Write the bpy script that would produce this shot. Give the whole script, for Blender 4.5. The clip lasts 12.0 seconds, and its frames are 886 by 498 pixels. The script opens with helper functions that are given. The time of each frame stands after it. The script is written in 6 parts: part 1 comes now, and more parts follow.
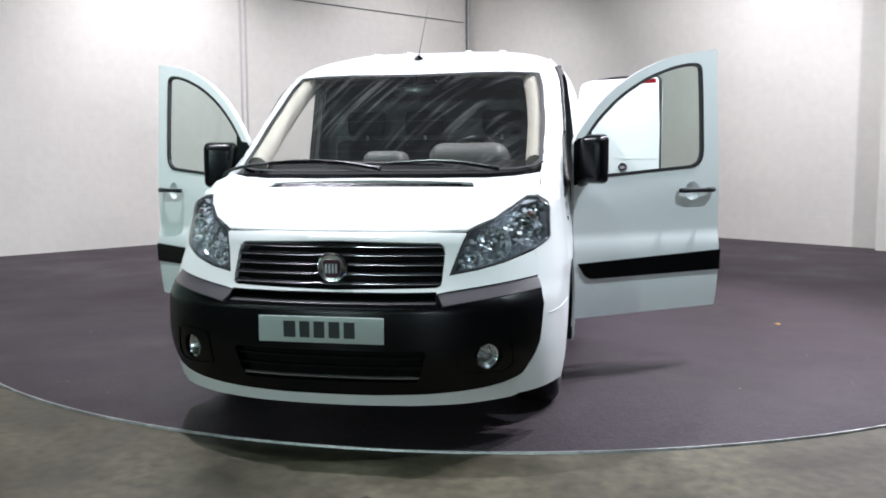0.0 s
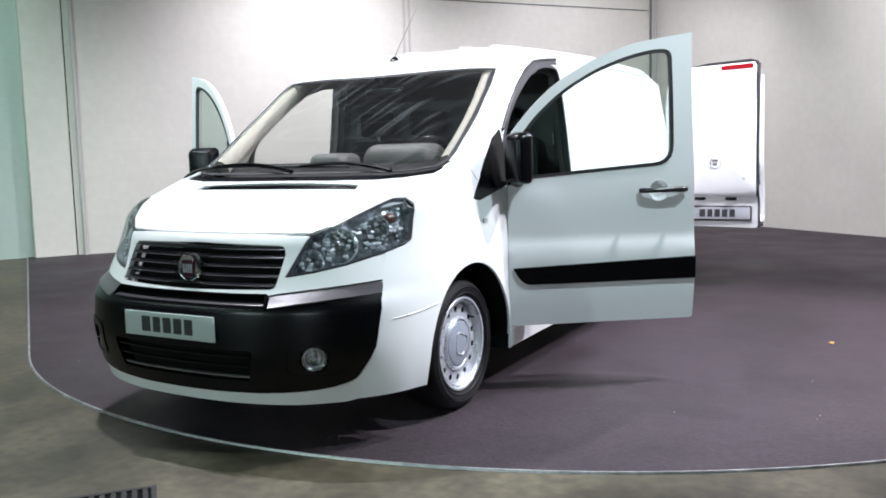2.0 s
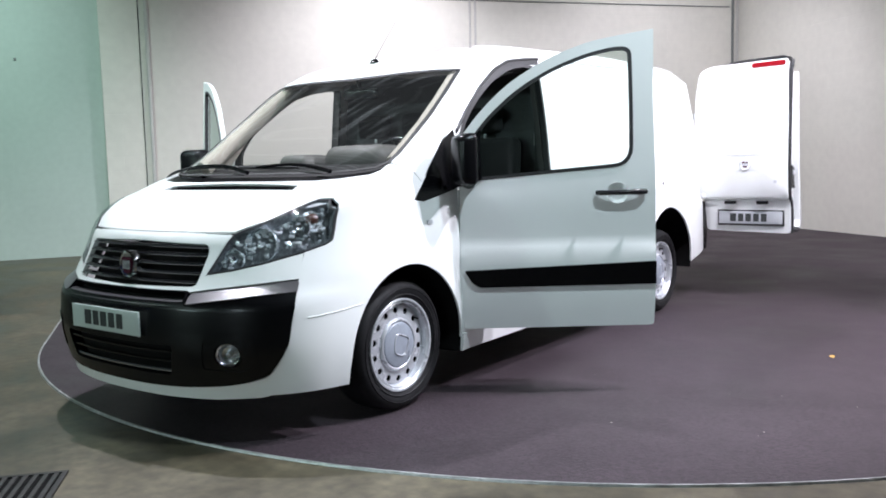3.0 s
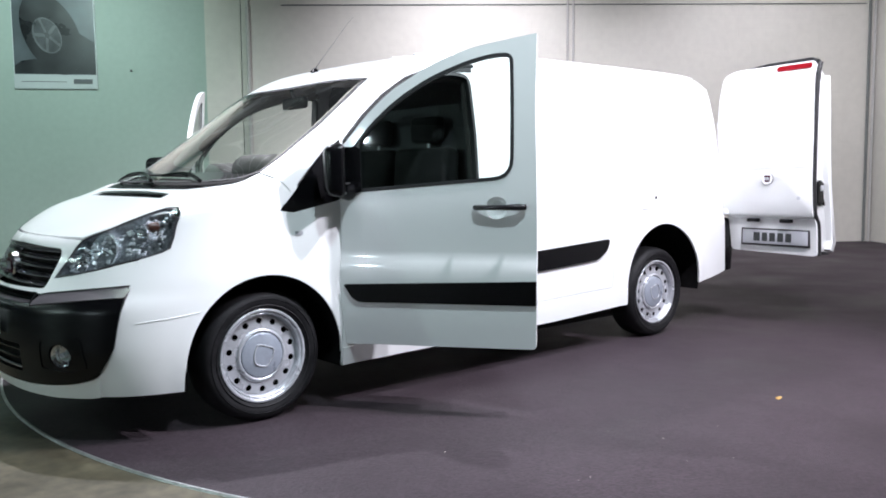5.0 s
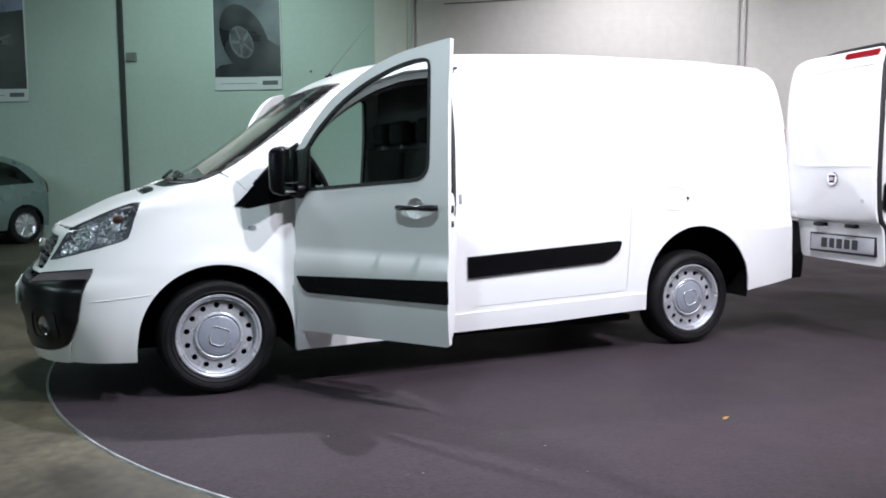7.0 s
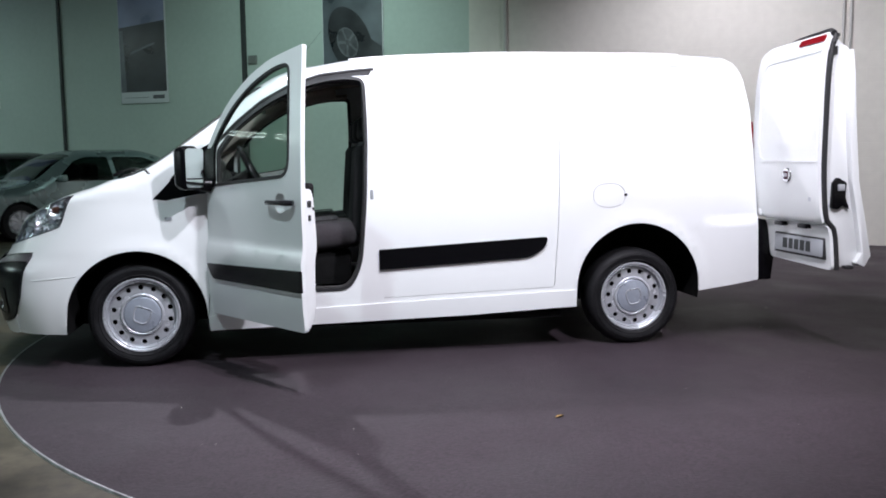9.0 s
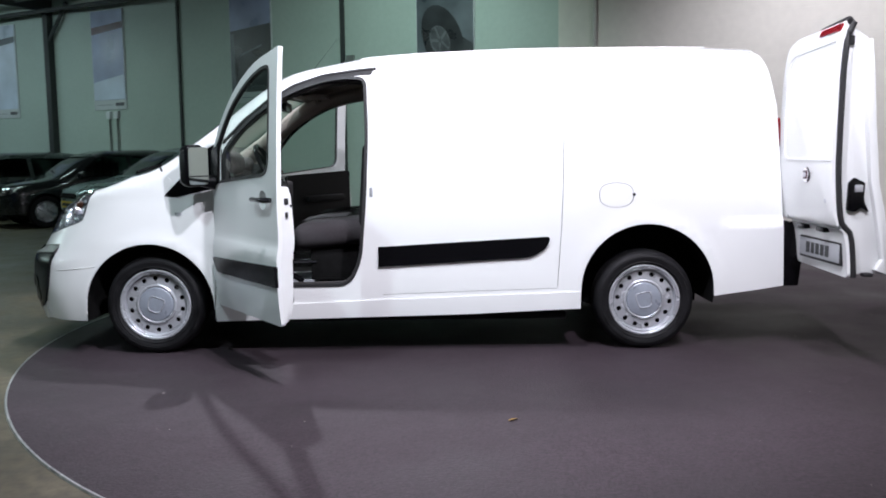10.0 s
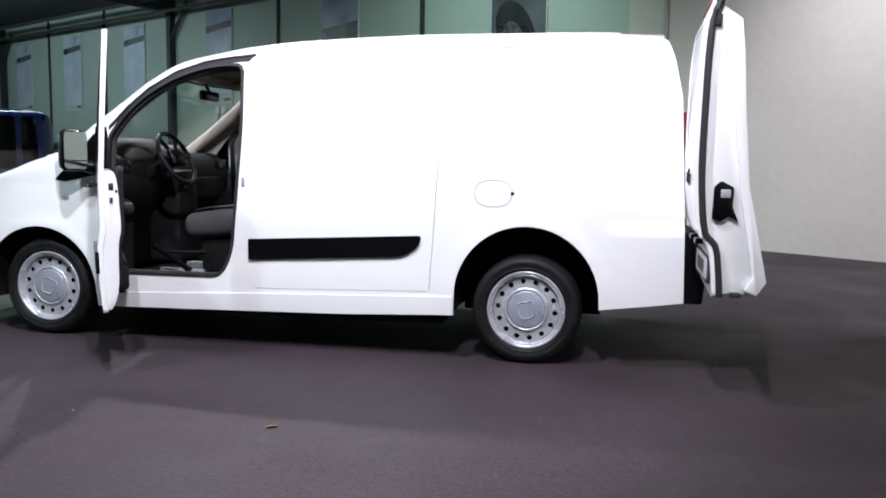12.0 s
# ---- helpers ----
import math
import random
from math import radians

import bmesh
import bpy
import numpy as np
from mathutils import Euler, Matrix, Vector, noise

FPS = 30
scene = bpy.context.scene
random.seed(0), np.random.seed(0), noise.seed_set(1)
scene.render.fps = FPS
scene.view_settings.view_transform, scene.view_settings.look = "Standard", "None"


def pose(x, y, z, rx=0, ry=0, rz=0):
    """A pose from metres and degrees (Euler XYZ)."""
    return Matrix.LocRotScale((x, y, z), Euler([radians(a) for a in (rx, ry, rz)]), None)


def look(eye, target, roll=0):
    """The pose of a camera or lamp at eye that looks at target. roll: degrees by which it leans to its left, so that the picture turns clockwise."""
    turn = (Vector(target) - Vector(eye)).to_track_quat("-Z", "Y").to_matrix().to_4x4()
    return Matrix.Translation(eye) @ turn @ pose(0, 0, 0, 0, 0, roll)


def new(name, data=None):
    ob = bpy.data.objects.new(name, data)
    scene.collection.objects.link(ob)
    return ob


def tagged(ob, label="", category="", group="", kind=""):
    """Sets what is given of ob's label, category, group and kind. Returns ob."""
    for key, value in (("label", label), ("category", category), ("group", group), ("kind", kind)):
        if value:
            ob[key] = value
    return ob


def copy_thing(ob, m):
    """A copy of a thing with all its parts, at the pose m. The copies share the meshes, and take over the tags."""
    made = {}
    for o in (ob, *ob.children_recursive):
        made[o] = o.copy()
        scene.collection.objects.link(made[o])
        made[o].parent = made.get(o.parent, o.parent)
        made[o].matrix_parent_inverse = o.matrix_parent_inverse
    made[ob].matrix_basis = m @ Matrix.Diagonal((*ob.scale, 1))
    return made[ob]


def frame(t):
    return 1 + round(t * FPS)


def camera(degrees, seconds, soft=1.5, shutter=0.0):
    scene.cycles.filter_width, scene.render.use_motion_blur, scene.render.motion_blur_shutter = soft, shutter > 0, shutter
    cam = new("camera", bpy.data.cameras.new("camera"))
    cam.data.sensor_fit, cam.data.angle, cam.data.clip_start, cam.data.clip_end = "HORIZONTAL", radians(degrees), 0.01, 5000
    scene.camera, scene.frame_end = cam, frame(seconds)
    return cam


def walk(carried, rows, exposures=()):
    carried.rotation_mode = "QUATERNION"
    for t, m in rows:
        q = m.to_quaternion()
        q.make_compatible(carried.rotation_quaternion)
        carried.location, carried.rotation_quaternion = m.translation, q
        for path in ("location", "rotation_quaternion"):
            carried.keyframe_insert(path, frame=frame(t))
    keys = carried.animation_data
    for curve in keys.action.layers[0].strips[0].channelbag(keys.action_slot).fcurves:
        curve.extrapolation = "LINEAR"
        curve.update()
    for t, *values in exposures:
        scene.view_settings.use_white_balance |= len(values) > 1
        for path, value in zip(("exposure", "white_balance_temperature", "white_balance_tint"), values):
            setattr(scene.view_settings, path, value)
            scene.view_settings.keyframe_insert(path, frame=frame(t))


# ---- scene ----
cam = camera(55.2, 12.0, soft=1.8, shutter=0.25)
PATH = [
    (0, (1.116, -4.198, 1.21), (0.733, -2.246, 0.999), -0.4),
    (0.5, (1.554, -4.118, 1.22), (1.018, -2.202, 1.006), -0.6),
    (1, (1.957, -3.957, 1.196), (1.276, -2.087, 0.993), -0.8),
    (1.5, (2.355, -3.76, 1.218), (1.53, -1.951, 1.004), -1.0),
    (2, (2.763, -3.535, 1.214), (1.788, -1.802, 1.001), -1.4),
    (2.5, (3.115, -3.31, 1.211), (2.022, -1.649, 0.999), -1.2),
    (3, (3.461, -3.068, 1.186), (2.257, -1.483, 0.986), -1.4),
    (5, (4.48, -1.923, 1.188), (2.959, -0.637, 1.009), -0.6),
    (5.5, (4.701, -1.608, 1.191), (3.117, -0.401, 1.011), -0.5),
    (6, (4.946, -1.308, 1.213), (3.257, -0.253, 1.026), -0.4),
    (6.5, (5.186, -0.981, 1.232), (3.39, -0.124, 1.037), -0.5),
    (7, (5.46, -0.617, 1.234), (3.624, 0.151, 1.035), -0.4),
    (9, (6.135, 0.977, 1.249), (4.173, 1.3, 1.035), -0.6),
    (9.5, (6.187, 1.436, 1.25), (4.206, 1.613, 1.032), -0.5),
    (10, (6.208, 1.848, 1.252), (4.22, 1.845, 1.033), -0.6),
    (10.5, (6.141, 2.307, 1.281), (4.161, 2.142, 1.052), -0.5),
    (11, (5.975, 2.792, 1.217), (3.992, 2.631, 1.009), 0.2),
    (11.5, (5.862, 3.231, 1.212), (3.893, 2.954, 0.996), 0.3),
    (12, (5.717, 3.612, 1.198), (3.768, 3.216, 0.983), 0.9),
]
walk(cam, [(t, look(eye, target, roll)) for t, eye, target, roll in PATH], ((0, 0.38), (1.5, 0.5), (3, 0.44), (5, 0.32), (7, 0.0), (9, -0.22), (10.5, -0.14), (12, -0.1)))

# ---- world and lamps ----
world = bpy.data.worlds.new("hall_dusk")
scene.world = world
world.use_nodes = True
world.node_tree.nodes["Background"].inputs[0].default_value = (0.62, 0.72, 0.70, 1)
world.node_tree.nodes["Background"].inputs[1].default_value = 0.016
scene.view_settings.exposure = 0.0


def spot(name, eye, target, watts, colour, angle=80, blend=0.5, radius=0.08):
    data = bpy.data.lights.new(name, "SPOT")
    data.energy, data.color = watts, colour
    data.spot_size, data.spot_blend, data.shadow_soft_size = radians(angle), blend, radius
    ob = new(name, data)
    ob.matrix_world = look(eye, target)
    return ob


def area(name, eye, target, watts, colour, sx, sy):
    data = bpy.data.lights.new(name, "AREA")
    data.energy, data.color, data.shape, data.size, data.size_y = watts, colour, "RECTANGLE", sx, sy
    ob = new(name, data)
    ob.matrix_world = look(eye, target)
    return ob


WARM, COOL, GREEN = (0.98, 0.955, 1.09), (0.78, 0.955, 1.04), (0.74, 1.0, 0.96)
spot("spot_over_roof", (-1.6, 0.1, 4.85), (1.0, 1.3, 0), 620, WARM, 122, 0.5, 0.05)
spot("spot_side", (4.6, 3.3, 4.6), (0.9, 2.0, 1.0), 1150, WARM, 70, 0.6, 0.06)
spot("spot_front_left", (3.7, -0.3, 4.7), (0.9, 0.4, 1.15), 420, COOL, 56, 0.6, 0.05)
spot("spot_front_right", (-0.7, -0.7, 4.8), (-0.1, -0.5, 0.9), 190, (0.82, 1.0, 0.96), 60, 0.8)
# added teal fill to brighten the open right door
spot("right_door_fill", (-2.6, -1.8, 4.7), (-1.3, 0.6, 1.1), 300, (0.72, 1.0, 0.98), 40, 0.6)
spot("spot_main", (3.1, 1.75, 4.65), (1.4, 2.75, 0.3), 790, WARM, 106, 0.75, 0.05)
spot("spot_right", (-3.3, 2.0, 4.7), (-3.9, 3.4, 0), 420, WARM, 112, 0.8)
spot("spot_wall", (-3.0, 5.4, 4.6), (-5.6, 7.2, 0.3), 600, WARM, 120, 0.9)
spot("spot_corner", (-0.6, 8.2, 4.7), (-2.2, 11.0, 0.9), 400, WARM, 120, 0.9)
spot("spot_end_wall", (2.2, 6.0, 4.8), (2.6, 9.3, 1.0), 540, WARM, 112, 1.0)
spot("spot_end_wall_east", (6.2, 3.4, 4.8), (5.4, 7.6, 1.4), 780, WARM, 86, 1.0)
spot("spot_green_wall", (-5.2, 0.4, 4.5), (-8.6, 1.2, 2.0), 470, GREEN, 120, 0.9)
area("hall_tubes_row", (-7.0, -7.0, 4.35), (-7.0, -7.0, 0), 115, GREEN, 8, 0.4)
# added fill that lifts the far green wall and its posters
area("far_wall_fill", (-11.6, -12.2, 4.38), (-15.2, -10.3, 1.2), 125, (0.72, 0.95, 1.02), 10, 0.4)
# two added low fill lights for the open doors' outer faces, no fixtures
spot("front_fill_east", (4.5, -14.0, 3.3), (1.2, 0.5, 0.9), 520, COOL, 50, 0.6, 0.07)
spot("front_fill_west", (-3.6, -14.0, 3.3), (-1.0, 0.5, 0.9), 700, (0.74, 1.0, 1.0), 50, 0.6, 0.07)

# ---- materials ----
def mat(name, colour, rough=0.5, metal=0.0, grain=0.0, scale=30.0, stain=0.0, stain_scale=2.0, bump=0.0, coat=0.0, per_object=0.0, **more):
    m = bpy.data.materials.new(name)
    m.use_nodes = True
    nt = m.node_tree
    b = nt.nodes["Principled BSDF"]
    b.inputs["Roughness"].default_value = rough
    b.inputs["Metallic"].default_value = metal
    b.inputs["Coat Weight"].default_value = coat
    b.inputs["Coat Roughness"].default_value = 0.06
    for key, value in more.items():
        b.inputs[key.replace("_", " ")].default_value = value
    coord = nt.nodes.new("ShaderNodeTexCoord")
    where = coord.outputs["Object"]
    last = None

    def noise_node(size, detail):
        n = nt.nodes.new("ShaderNodeTexNoise")
        n.inputs["Scale"].default_value = size
        n.inputs["Detail"].default_value = detail
        nt.links.new(where, n.inputs["Vector"])
        return n.outputs["Fac"]

    def scaled(source, low, high):
        r = nt.nodes.new("ShaderNodeMapRange")
        r.inputs[1].default_value, r.inputs[2].default_value = 0.3, 0.7
        r.inputs[3].default_value, r.inputs[4].default_value = low, high
        nt.links.new(source, r.inputs[0])
        return r.outputs[0]

    factors = []
    if grain:
        fine = noise_node(scale, 4)
        factors.append(scaled(fine, 1 - grain, 1 + grain))
    if stain:
        big = noise_node(stain_scale, 6)
        factors.append(scaled(big, 1 - stain, 1 + stain))
        rr = scaled(big, max(0.02, rough - 0.12), min(1, rough + 0.12))
        nt.links.new(rr, b.inputs["Roughness"])
    if per_object:
        info = nt.nodes.new("ShaderNodeObjectInfo")
        r = nt.nodes.new("ShaderNodeMapRange")
        r.inputs[3].default_value, r.inputs[4].default_value = 1 - per_object, 1 + per_object
        nt.links.new(info.outputs["Random"], r.inputs[0])
        factors.append(r.outputs[0])
    for fac in factors:
        mul = nt.nodes.new("ShaderNodeVectorMath")
        mul.operation = "SCALE"
        if last is None:
            mul.inputs[0].default_value = colour
        else:
            nt.links.new(last, mul.inputs[0])
        nt.links.new(fac, mul.inputs["Scale"])
        last = mul.outputs[0]
    if last is None:
        b.inputs["Base Color"].default_value = (*colour, 1)
    else:
        nt.links.new(last, b.inputs["Base Color"])
    if bump:
        bn = nt.nodes.new("ShaderNodeBump")
        bn.inputs["Strength"].default_value = bump
        bn.inputs["Distance"].default_value = 0.004
        nt.links.new(noise_node(scale, 5), bn.inputs["Height"])
        nt.links.new(bn.outputs[0], b.inputs["Normal"])
    return m


PAINT = mat("white_van_paint", (0.80, 0.82, 0.81), 0.32, coat=0.6, grain=0.012, scale=2.5)
PLASTIC = mat("black_plastic", (0.0026, 0.0026, 0.0034), 0.27, grain=0.2, scale=300, bump=0.05, Specular_IOR_Level=0.24)
# paler than black_plastic: the bumper shoulder's gloss is put into this grey
GREYPLASTIC = mat("satin_plastic_sheen_grey", (0.055, 0.051, 0.056), 0.30, grain=0.15, scale=300, bump=0.05)
GLOSSBLACK = mat("gloss_black", (0.012, 0.012, 0.014), 0.18)
RUBBER = mat("tyre_rubber", (0.010, 0.010, 0.011), 0.6, grain=0.25, scale=60, stain=0.2, stain_scale=8, Specular_IOR_Level=0.2)
SEAL = mat("rubber_seal", (0.015, 0.015, 0.016), 0.6)
STEEL = mat("silver_wheel_paint", (0.54, 0.56, 0.59), 0.30, 0.5, grain=0.06, scale=40, stain=0.08, stain_scale=6)
CAPGREY = mat("blue_grey_hub_cap", (0.33, 0.365, 0.42), 0.35, 0.3, grain=0.05, scale=60, stain=0.06, stain_scale=8)
GAPGREY = mat("shaded_gap", (0.42, 0.42, 0.42), 0.9)
CHROME = mat("chrome", (0.8, 0.8, 0.82), 0.12, 1.0)
CLOTH = mat("grey_seat_cloth", (0.036, 0.032, 0.035), 0.95, grain=0.3, scale=220, stain=0.1, stain_scale=6, bump=0.4)
DARKCLOTH = mat("dark_seat_cloth", (0.012, 0.0115, 0.0125), 0.95, grain=0.3, scale=220, bump=0.4)
TRIM = mat("dark_cabin_plastic", (0.0085, 0.0080, 0.0085), 0.6, grain=0.2, scale=250, bump=0.2, Specular_IOR_Level=0.22)
BULKHEAD = mat("grey_bulkhead_paint", (0.065, 0.065, 0.07), 0.6, grain=0.1, scale=40, stain=0.1, stain_scale=3)
LINING = mat("warm_grey_lining", (0.045, 0.042, 0.040), 0.85, grain=0.12, scale=150)
HEADLINER = mat("beige_pillar_trim", (0.44, 0.39, 0.34), 0.9, grain=0.1, scale=150)
REDLENS = mat("red_lens", (0.20, 0.007, 0.012), 0.15)
AMBER = mat("amber_lens", (0.06, 0.022, 0.014), 0.3)
PLATE = mat("plate_white", (0.50, 0.57, 0.54), 0.4, stain=0.05, stain_scale=5)
PLATEREAR = mat("plate_grey", (0.42, 0.44, 0.46), 0.4, stain=0.05, stain_scale=5)
INK = mat("dark_ink", (0.03, 0.035, 0.035), 0.6)
# near black: underbody colour, and deep shade painted into hollows behind openings
DARK = mat("dark_underside_and_shade", (0.006, 0.006, 0.006), 0.9, grain=0.3, scale=20, Specular_IOR_Level=0.1)
MIRROR = mat("mirror_glass", (0.85, 0.87, 0.88), 0.02, 1.0)
BADGE = mat("badge_red", (0.06, 0.010, 0.024), 0.25)


def glass(name, colour, keep=0.85):
    """A thin pane: light passes straight through, with a clear reflection."""
    m = bpy.data.materials.new(name)
    m.use_nodes = True
    nt = m.node_tree
    nt.nodes.remove(nt.nodes["Principled BSDF"])
    out = nt.nodes["Material Output"]
    clear, gloss, mix, fres = (nt.nodes.new("ShaderNode" + k) for k in ("BsdfTransparent", "BsdfGlossy", "MixShader", "LayerWeight"))
    clear.inputs[0].default_value = (*[c * keep for c in colour], 1)
    gloss.inputs["Roughness"].default_value = 0.02
    fres.inputs[0].default_value = 0.5
    power, lift = nt.nodes.new("ShaderNodeMath"), nt.nodes.new("ShaderNodeMath")
    power.operation, power.inputs[1].default_value = "POWER", 4.6
    lift.operation, lift.inputs[1].default_value, lift.inputs[2].default_value = "MULTIPLY_ADD", 0.85, 0.045
    nt.links.new(fres.outputs["Facing"], power.inputs[0])
    nt.links.new(power.outputs[0], lift.inputs[0])
    nt.links.new(lift.outputs[0], mix.inputs[0])
    nt.links.new(clear.outputs[0], mix.inputs[1])
    nt.links.new(gloss.outputs[0], mix.inputs[2])
    nt.links.new(mix.outputs[0], out.inputs[0])
    return m


GLASS = glass("window_glass", (0.80, 0.92, 0.87))
SCREENGLASS = glass("windscreen_glass", (0.92, 0.95, 0.92), 0.96)


def smeared(m):
    """Adds a thin film of curved wiping marks to a pane."""
    nt = m.node_tree
    out = nt.nodes["Material Output"]
    clean = out.inputs[0].links[0].from_socket
    coord, cut, dx, dy, turn, sx, sy, join, rings, cloud, lo, hi, mul, film, mix = (nt.nodes.new("ShaderNode" + k) for k in (
        "TexCoord", "SeparateXYZ", "Math", "Math", "Math", "Math", "Math", "CombineXYZ", "TexNoise", "TexNoise", "MapRange", "MapRange", "Math", "BsdfDiffuse", "MixShader"))
    nt.links.new(coord.outputs["Object"], cut.inputs[0])
    # distance and bearing from the wiping centre, low at the driver's corner
    for node, source, value in ((dx, cut.outputs[0], 1.25), (dy, cut.outputs[1], -0.35)):
        node.operation = "SUBTRACT"
        nt.links.new(source, node.inputs[0])
        node.inputs[1].default_value = value
    turn.operation = "ARCTAN2"
    nt.links.new(dy.outputs[0], turn.inputs[0])
    nt.links.new(dx.outputs[0], turn.inputs[1])
    flat, span = nt.nodes.new("ShaderNodeCombineXYZ"), nt.nodes.new("ShaderNodeVectorMath")
    span.operation = "LENGTH"
    nt.links.new(dx.outputs[0], flat.inputs[0])
    nt.links.new(dy.outputs[0], flat.inputs[1])
    nt.links.new(flat.outputs[0], span.inputs[0])
    for node, source, value in ((sx, span.outputs["Value"], 26.0), (sy, turn.outputs[0], 2.2)):
        node.operation = "MULTIPLY"
        nt.links.new(source, node.inputs[0])
        node.inputs[1].default_value = value
    nt.links.new(sx.outputs[0], join.inputs[0])
    nt.links.new(sy.outputs[0], join.inputs[1])
    for key, value in (("Scale", 1.0), ("Detail", 3.0), ("Distortion", 0.5)):
        rings.inputs[key].default_value = value
    cloud.inputs["Scale"].default_value = 2.2
    nt.links.new(join.outputs[0], rings.inputs["Vector"])
    nt.links.new(coord.outputs["Object"], cloud.inputs["Vector"])
    for node, source, a, b, c, d in ((lo, rings.outputs["Fac"], 0.50, 0.72, 0.0, 1.0), (hi, cloud.outputs["Fac"], 0.42, 0.66, 0.004, 0.065)):
        for i, value in ((1, a), (2, b), (3, c), (4, d)):
            node.inputs[i].default_value = value
        nt.links.new(source, node.inputs[0])
    mul.operation = "MULTIPLY_ADD"
    nt.links.new(lo.outputs[0], mul.inputs[0])
    nt.links.new(hi.outputs[0], mul.inputs[1])
    mul.inputs[2].default_value = 0.008
    film.inputs[0].default_value = (0.75, 0.78, 0.78, 1)
    nt.links.new(mul.outputs[0], mix.inputs[0])
    nt.links.new(clean, mix.inputs[1])
    nt.links.new(film.outputs[0], mix.inputs[2])
    nt.links.new(mix.outputs[0], out.inputs[0])


smeared(SCREENGLASS)
LENSGLASS = glass("lamp_lens", (0.95, 0.97, 0.98), 0.92)

# ---- mesh tools ----
from mathutils.geometry import delaunay_2d_cdt


def part(name, bm, material, parent, label="", smooth=40):
    """Links a bmesh as one mesh object under a thing or part; the mesh is in the parent's space."""
    me = bpy.data.meshes.new(name)
    bm.to_mesh(me)
    bm.free()
    for p in me.polygons:
        p.use_smooth = smooth > 0
    if smooth > 0:
        me.set_sharp_from_angle(angle=radians(smooth))
    me.materials.append(material)
    ob = new(name, me)
    if parent is not None:
        ob.parent = parent
    if label:
        ob["label"] = label
    return ob


def thing(name, label, category, group="", m=None, kind=""):
    ob = new(name)
    if m is not None:
        ob.matrix_world = m
    return tagged(ob, label, category, group, kind)


def box(x0, x1, y0, y1, z0, z1, bevel=0.0, seg=2, bm=None):
    own = bmesh.new()
    bmesh.ops.create_cube(own, size=1)
    for v in own.verts:
        v.co = Vector((x0 + (v.co.x + .5) * (x1 - x0), y0 + (v.co.y + .5) * (y1 - y0), z0 + (v.co.z + .5) * (z1 - z0)))
    if bevel:
        bmesh.ops.bevel(own, geom=own.edges[:], offset=bevel, segments=seg, affect="EDGES", profile=0.5)
    return merged(bm, own)


def merged(bm, own):
    if bm is None:
        return own
    me = bpy.data.meshes.new("scratch")
    own.to_mesh(me)
    own.free()
    bm.from_mesh(me)
    bpy.data.meshes.remove(me)
    return bm


def moved(bm, m):
    bmesh.ops.transform(bm, matrix=m, verts=bm.verts[:])
    return bm


def lathe(profile, steps=48, axis="x", bm=None):
    """Turns (radius, along) points round an axis."""
    own = bmesh.new()
    rings = []
    for r, a in profile:
        ring = []
        for i in range(steps):
            t = 2 * math.pi * i / steps
            c, s = r * math.cos(t), r * math.sin(t)
            ring.append(own.verts.new({"x": (a, c, s), "y": (s, a, c), "z": (c, s, a)}[axis]))
        rings.append(ring)
    for k in range(len(rings) - 1):
        for i in range(steps):
            j = (i + 1) % steps
            own.faces.new((rings[k][i], rings[k][j], rings[k + 1][j], rings[k + 1][i]))
    bmesh.ops.remove_doubles(own, verts=own.verts[:], dist=1e-5)
    bmesh.ops.recalc_face_normals(own, faces=own.faces[:])
    return merged(bm, own)


def tube(points, radius, sides=8, bm=None, closed=False):
    """A round bar along points."""
    own = bmesh.new()
    pts = [Vector(p) for p in points]
    rings = []
    n = len(pts)
    for i, p in enumerate(pts):
        a = pts[(i - 1) % n] if closed or i else p
        b = pts[(i + 1) % n] if closed or i < n - 1 else p
        way = (b - a).normalized()
        side = way.cross(Vector((0.13, 0.31, 0.94))).normalized()
        up = side.cross(way)
        r = radius[i] if isinstance(radius, (list, tuple)) else radius
        rings.append([own.verts.new(p + (side * math.cos(2 * math.pi * k / sides) + up * math.sin(2 * math.pi * k / sides)) * r) for k in range(sides)])
    for i in range(n if closed else n - 1):
        for k in range(sides):
            q, w = rings[i], rings[(i + 1) % n]
            own.faces.new((q[k], q[(k + 1) % sides], w[(k + 1) % sides], w[k]))
    if not closed:
        own.faces.new(rings[0][::-1])
        own.faces.new(rings[-1])
    bmesh.ops.recalc_face_normals(own, faces=own.faces[:])
    return merged(bm, own)


def prism(outline, depth, axis="x", at=0.0, bevel=0.0, bm=None):
    """A flat outline of (a, b) given thickness along an axis."""
    own = bmesh.new()
    put = {"x": lambda a, b: (at, a, b), "y": lambda a, b: (a, at, b), "z": lambda a, b: (a, b, at)}[axis]
    vs = [own.verts.new(put(a, b)) for a, b in outline]
    f = own.faces.new(vs)
    r = bmesh.ops.extrude_face_region(own, geom=[f])
    step = {"x": Vector((depth, 0, 0)), "y": Vector((0, depth, 0)), "z": Vector((0, 0, depth))}[axis]
    bmesh.ops.translate(own, vec=step, verts=[g for g in r["geom"] if isinstance(g, bmesh.types.BMVert)])
    bmesh.ops.recalc_face_normals(own, faces=own.faces[:])
    if bevel:
        bmesh.ops.bevel(own, geom=own.edges[:], offset=bevel, segments=2, affect="EDGES", profile=0.5)
    return merged(bm, own)


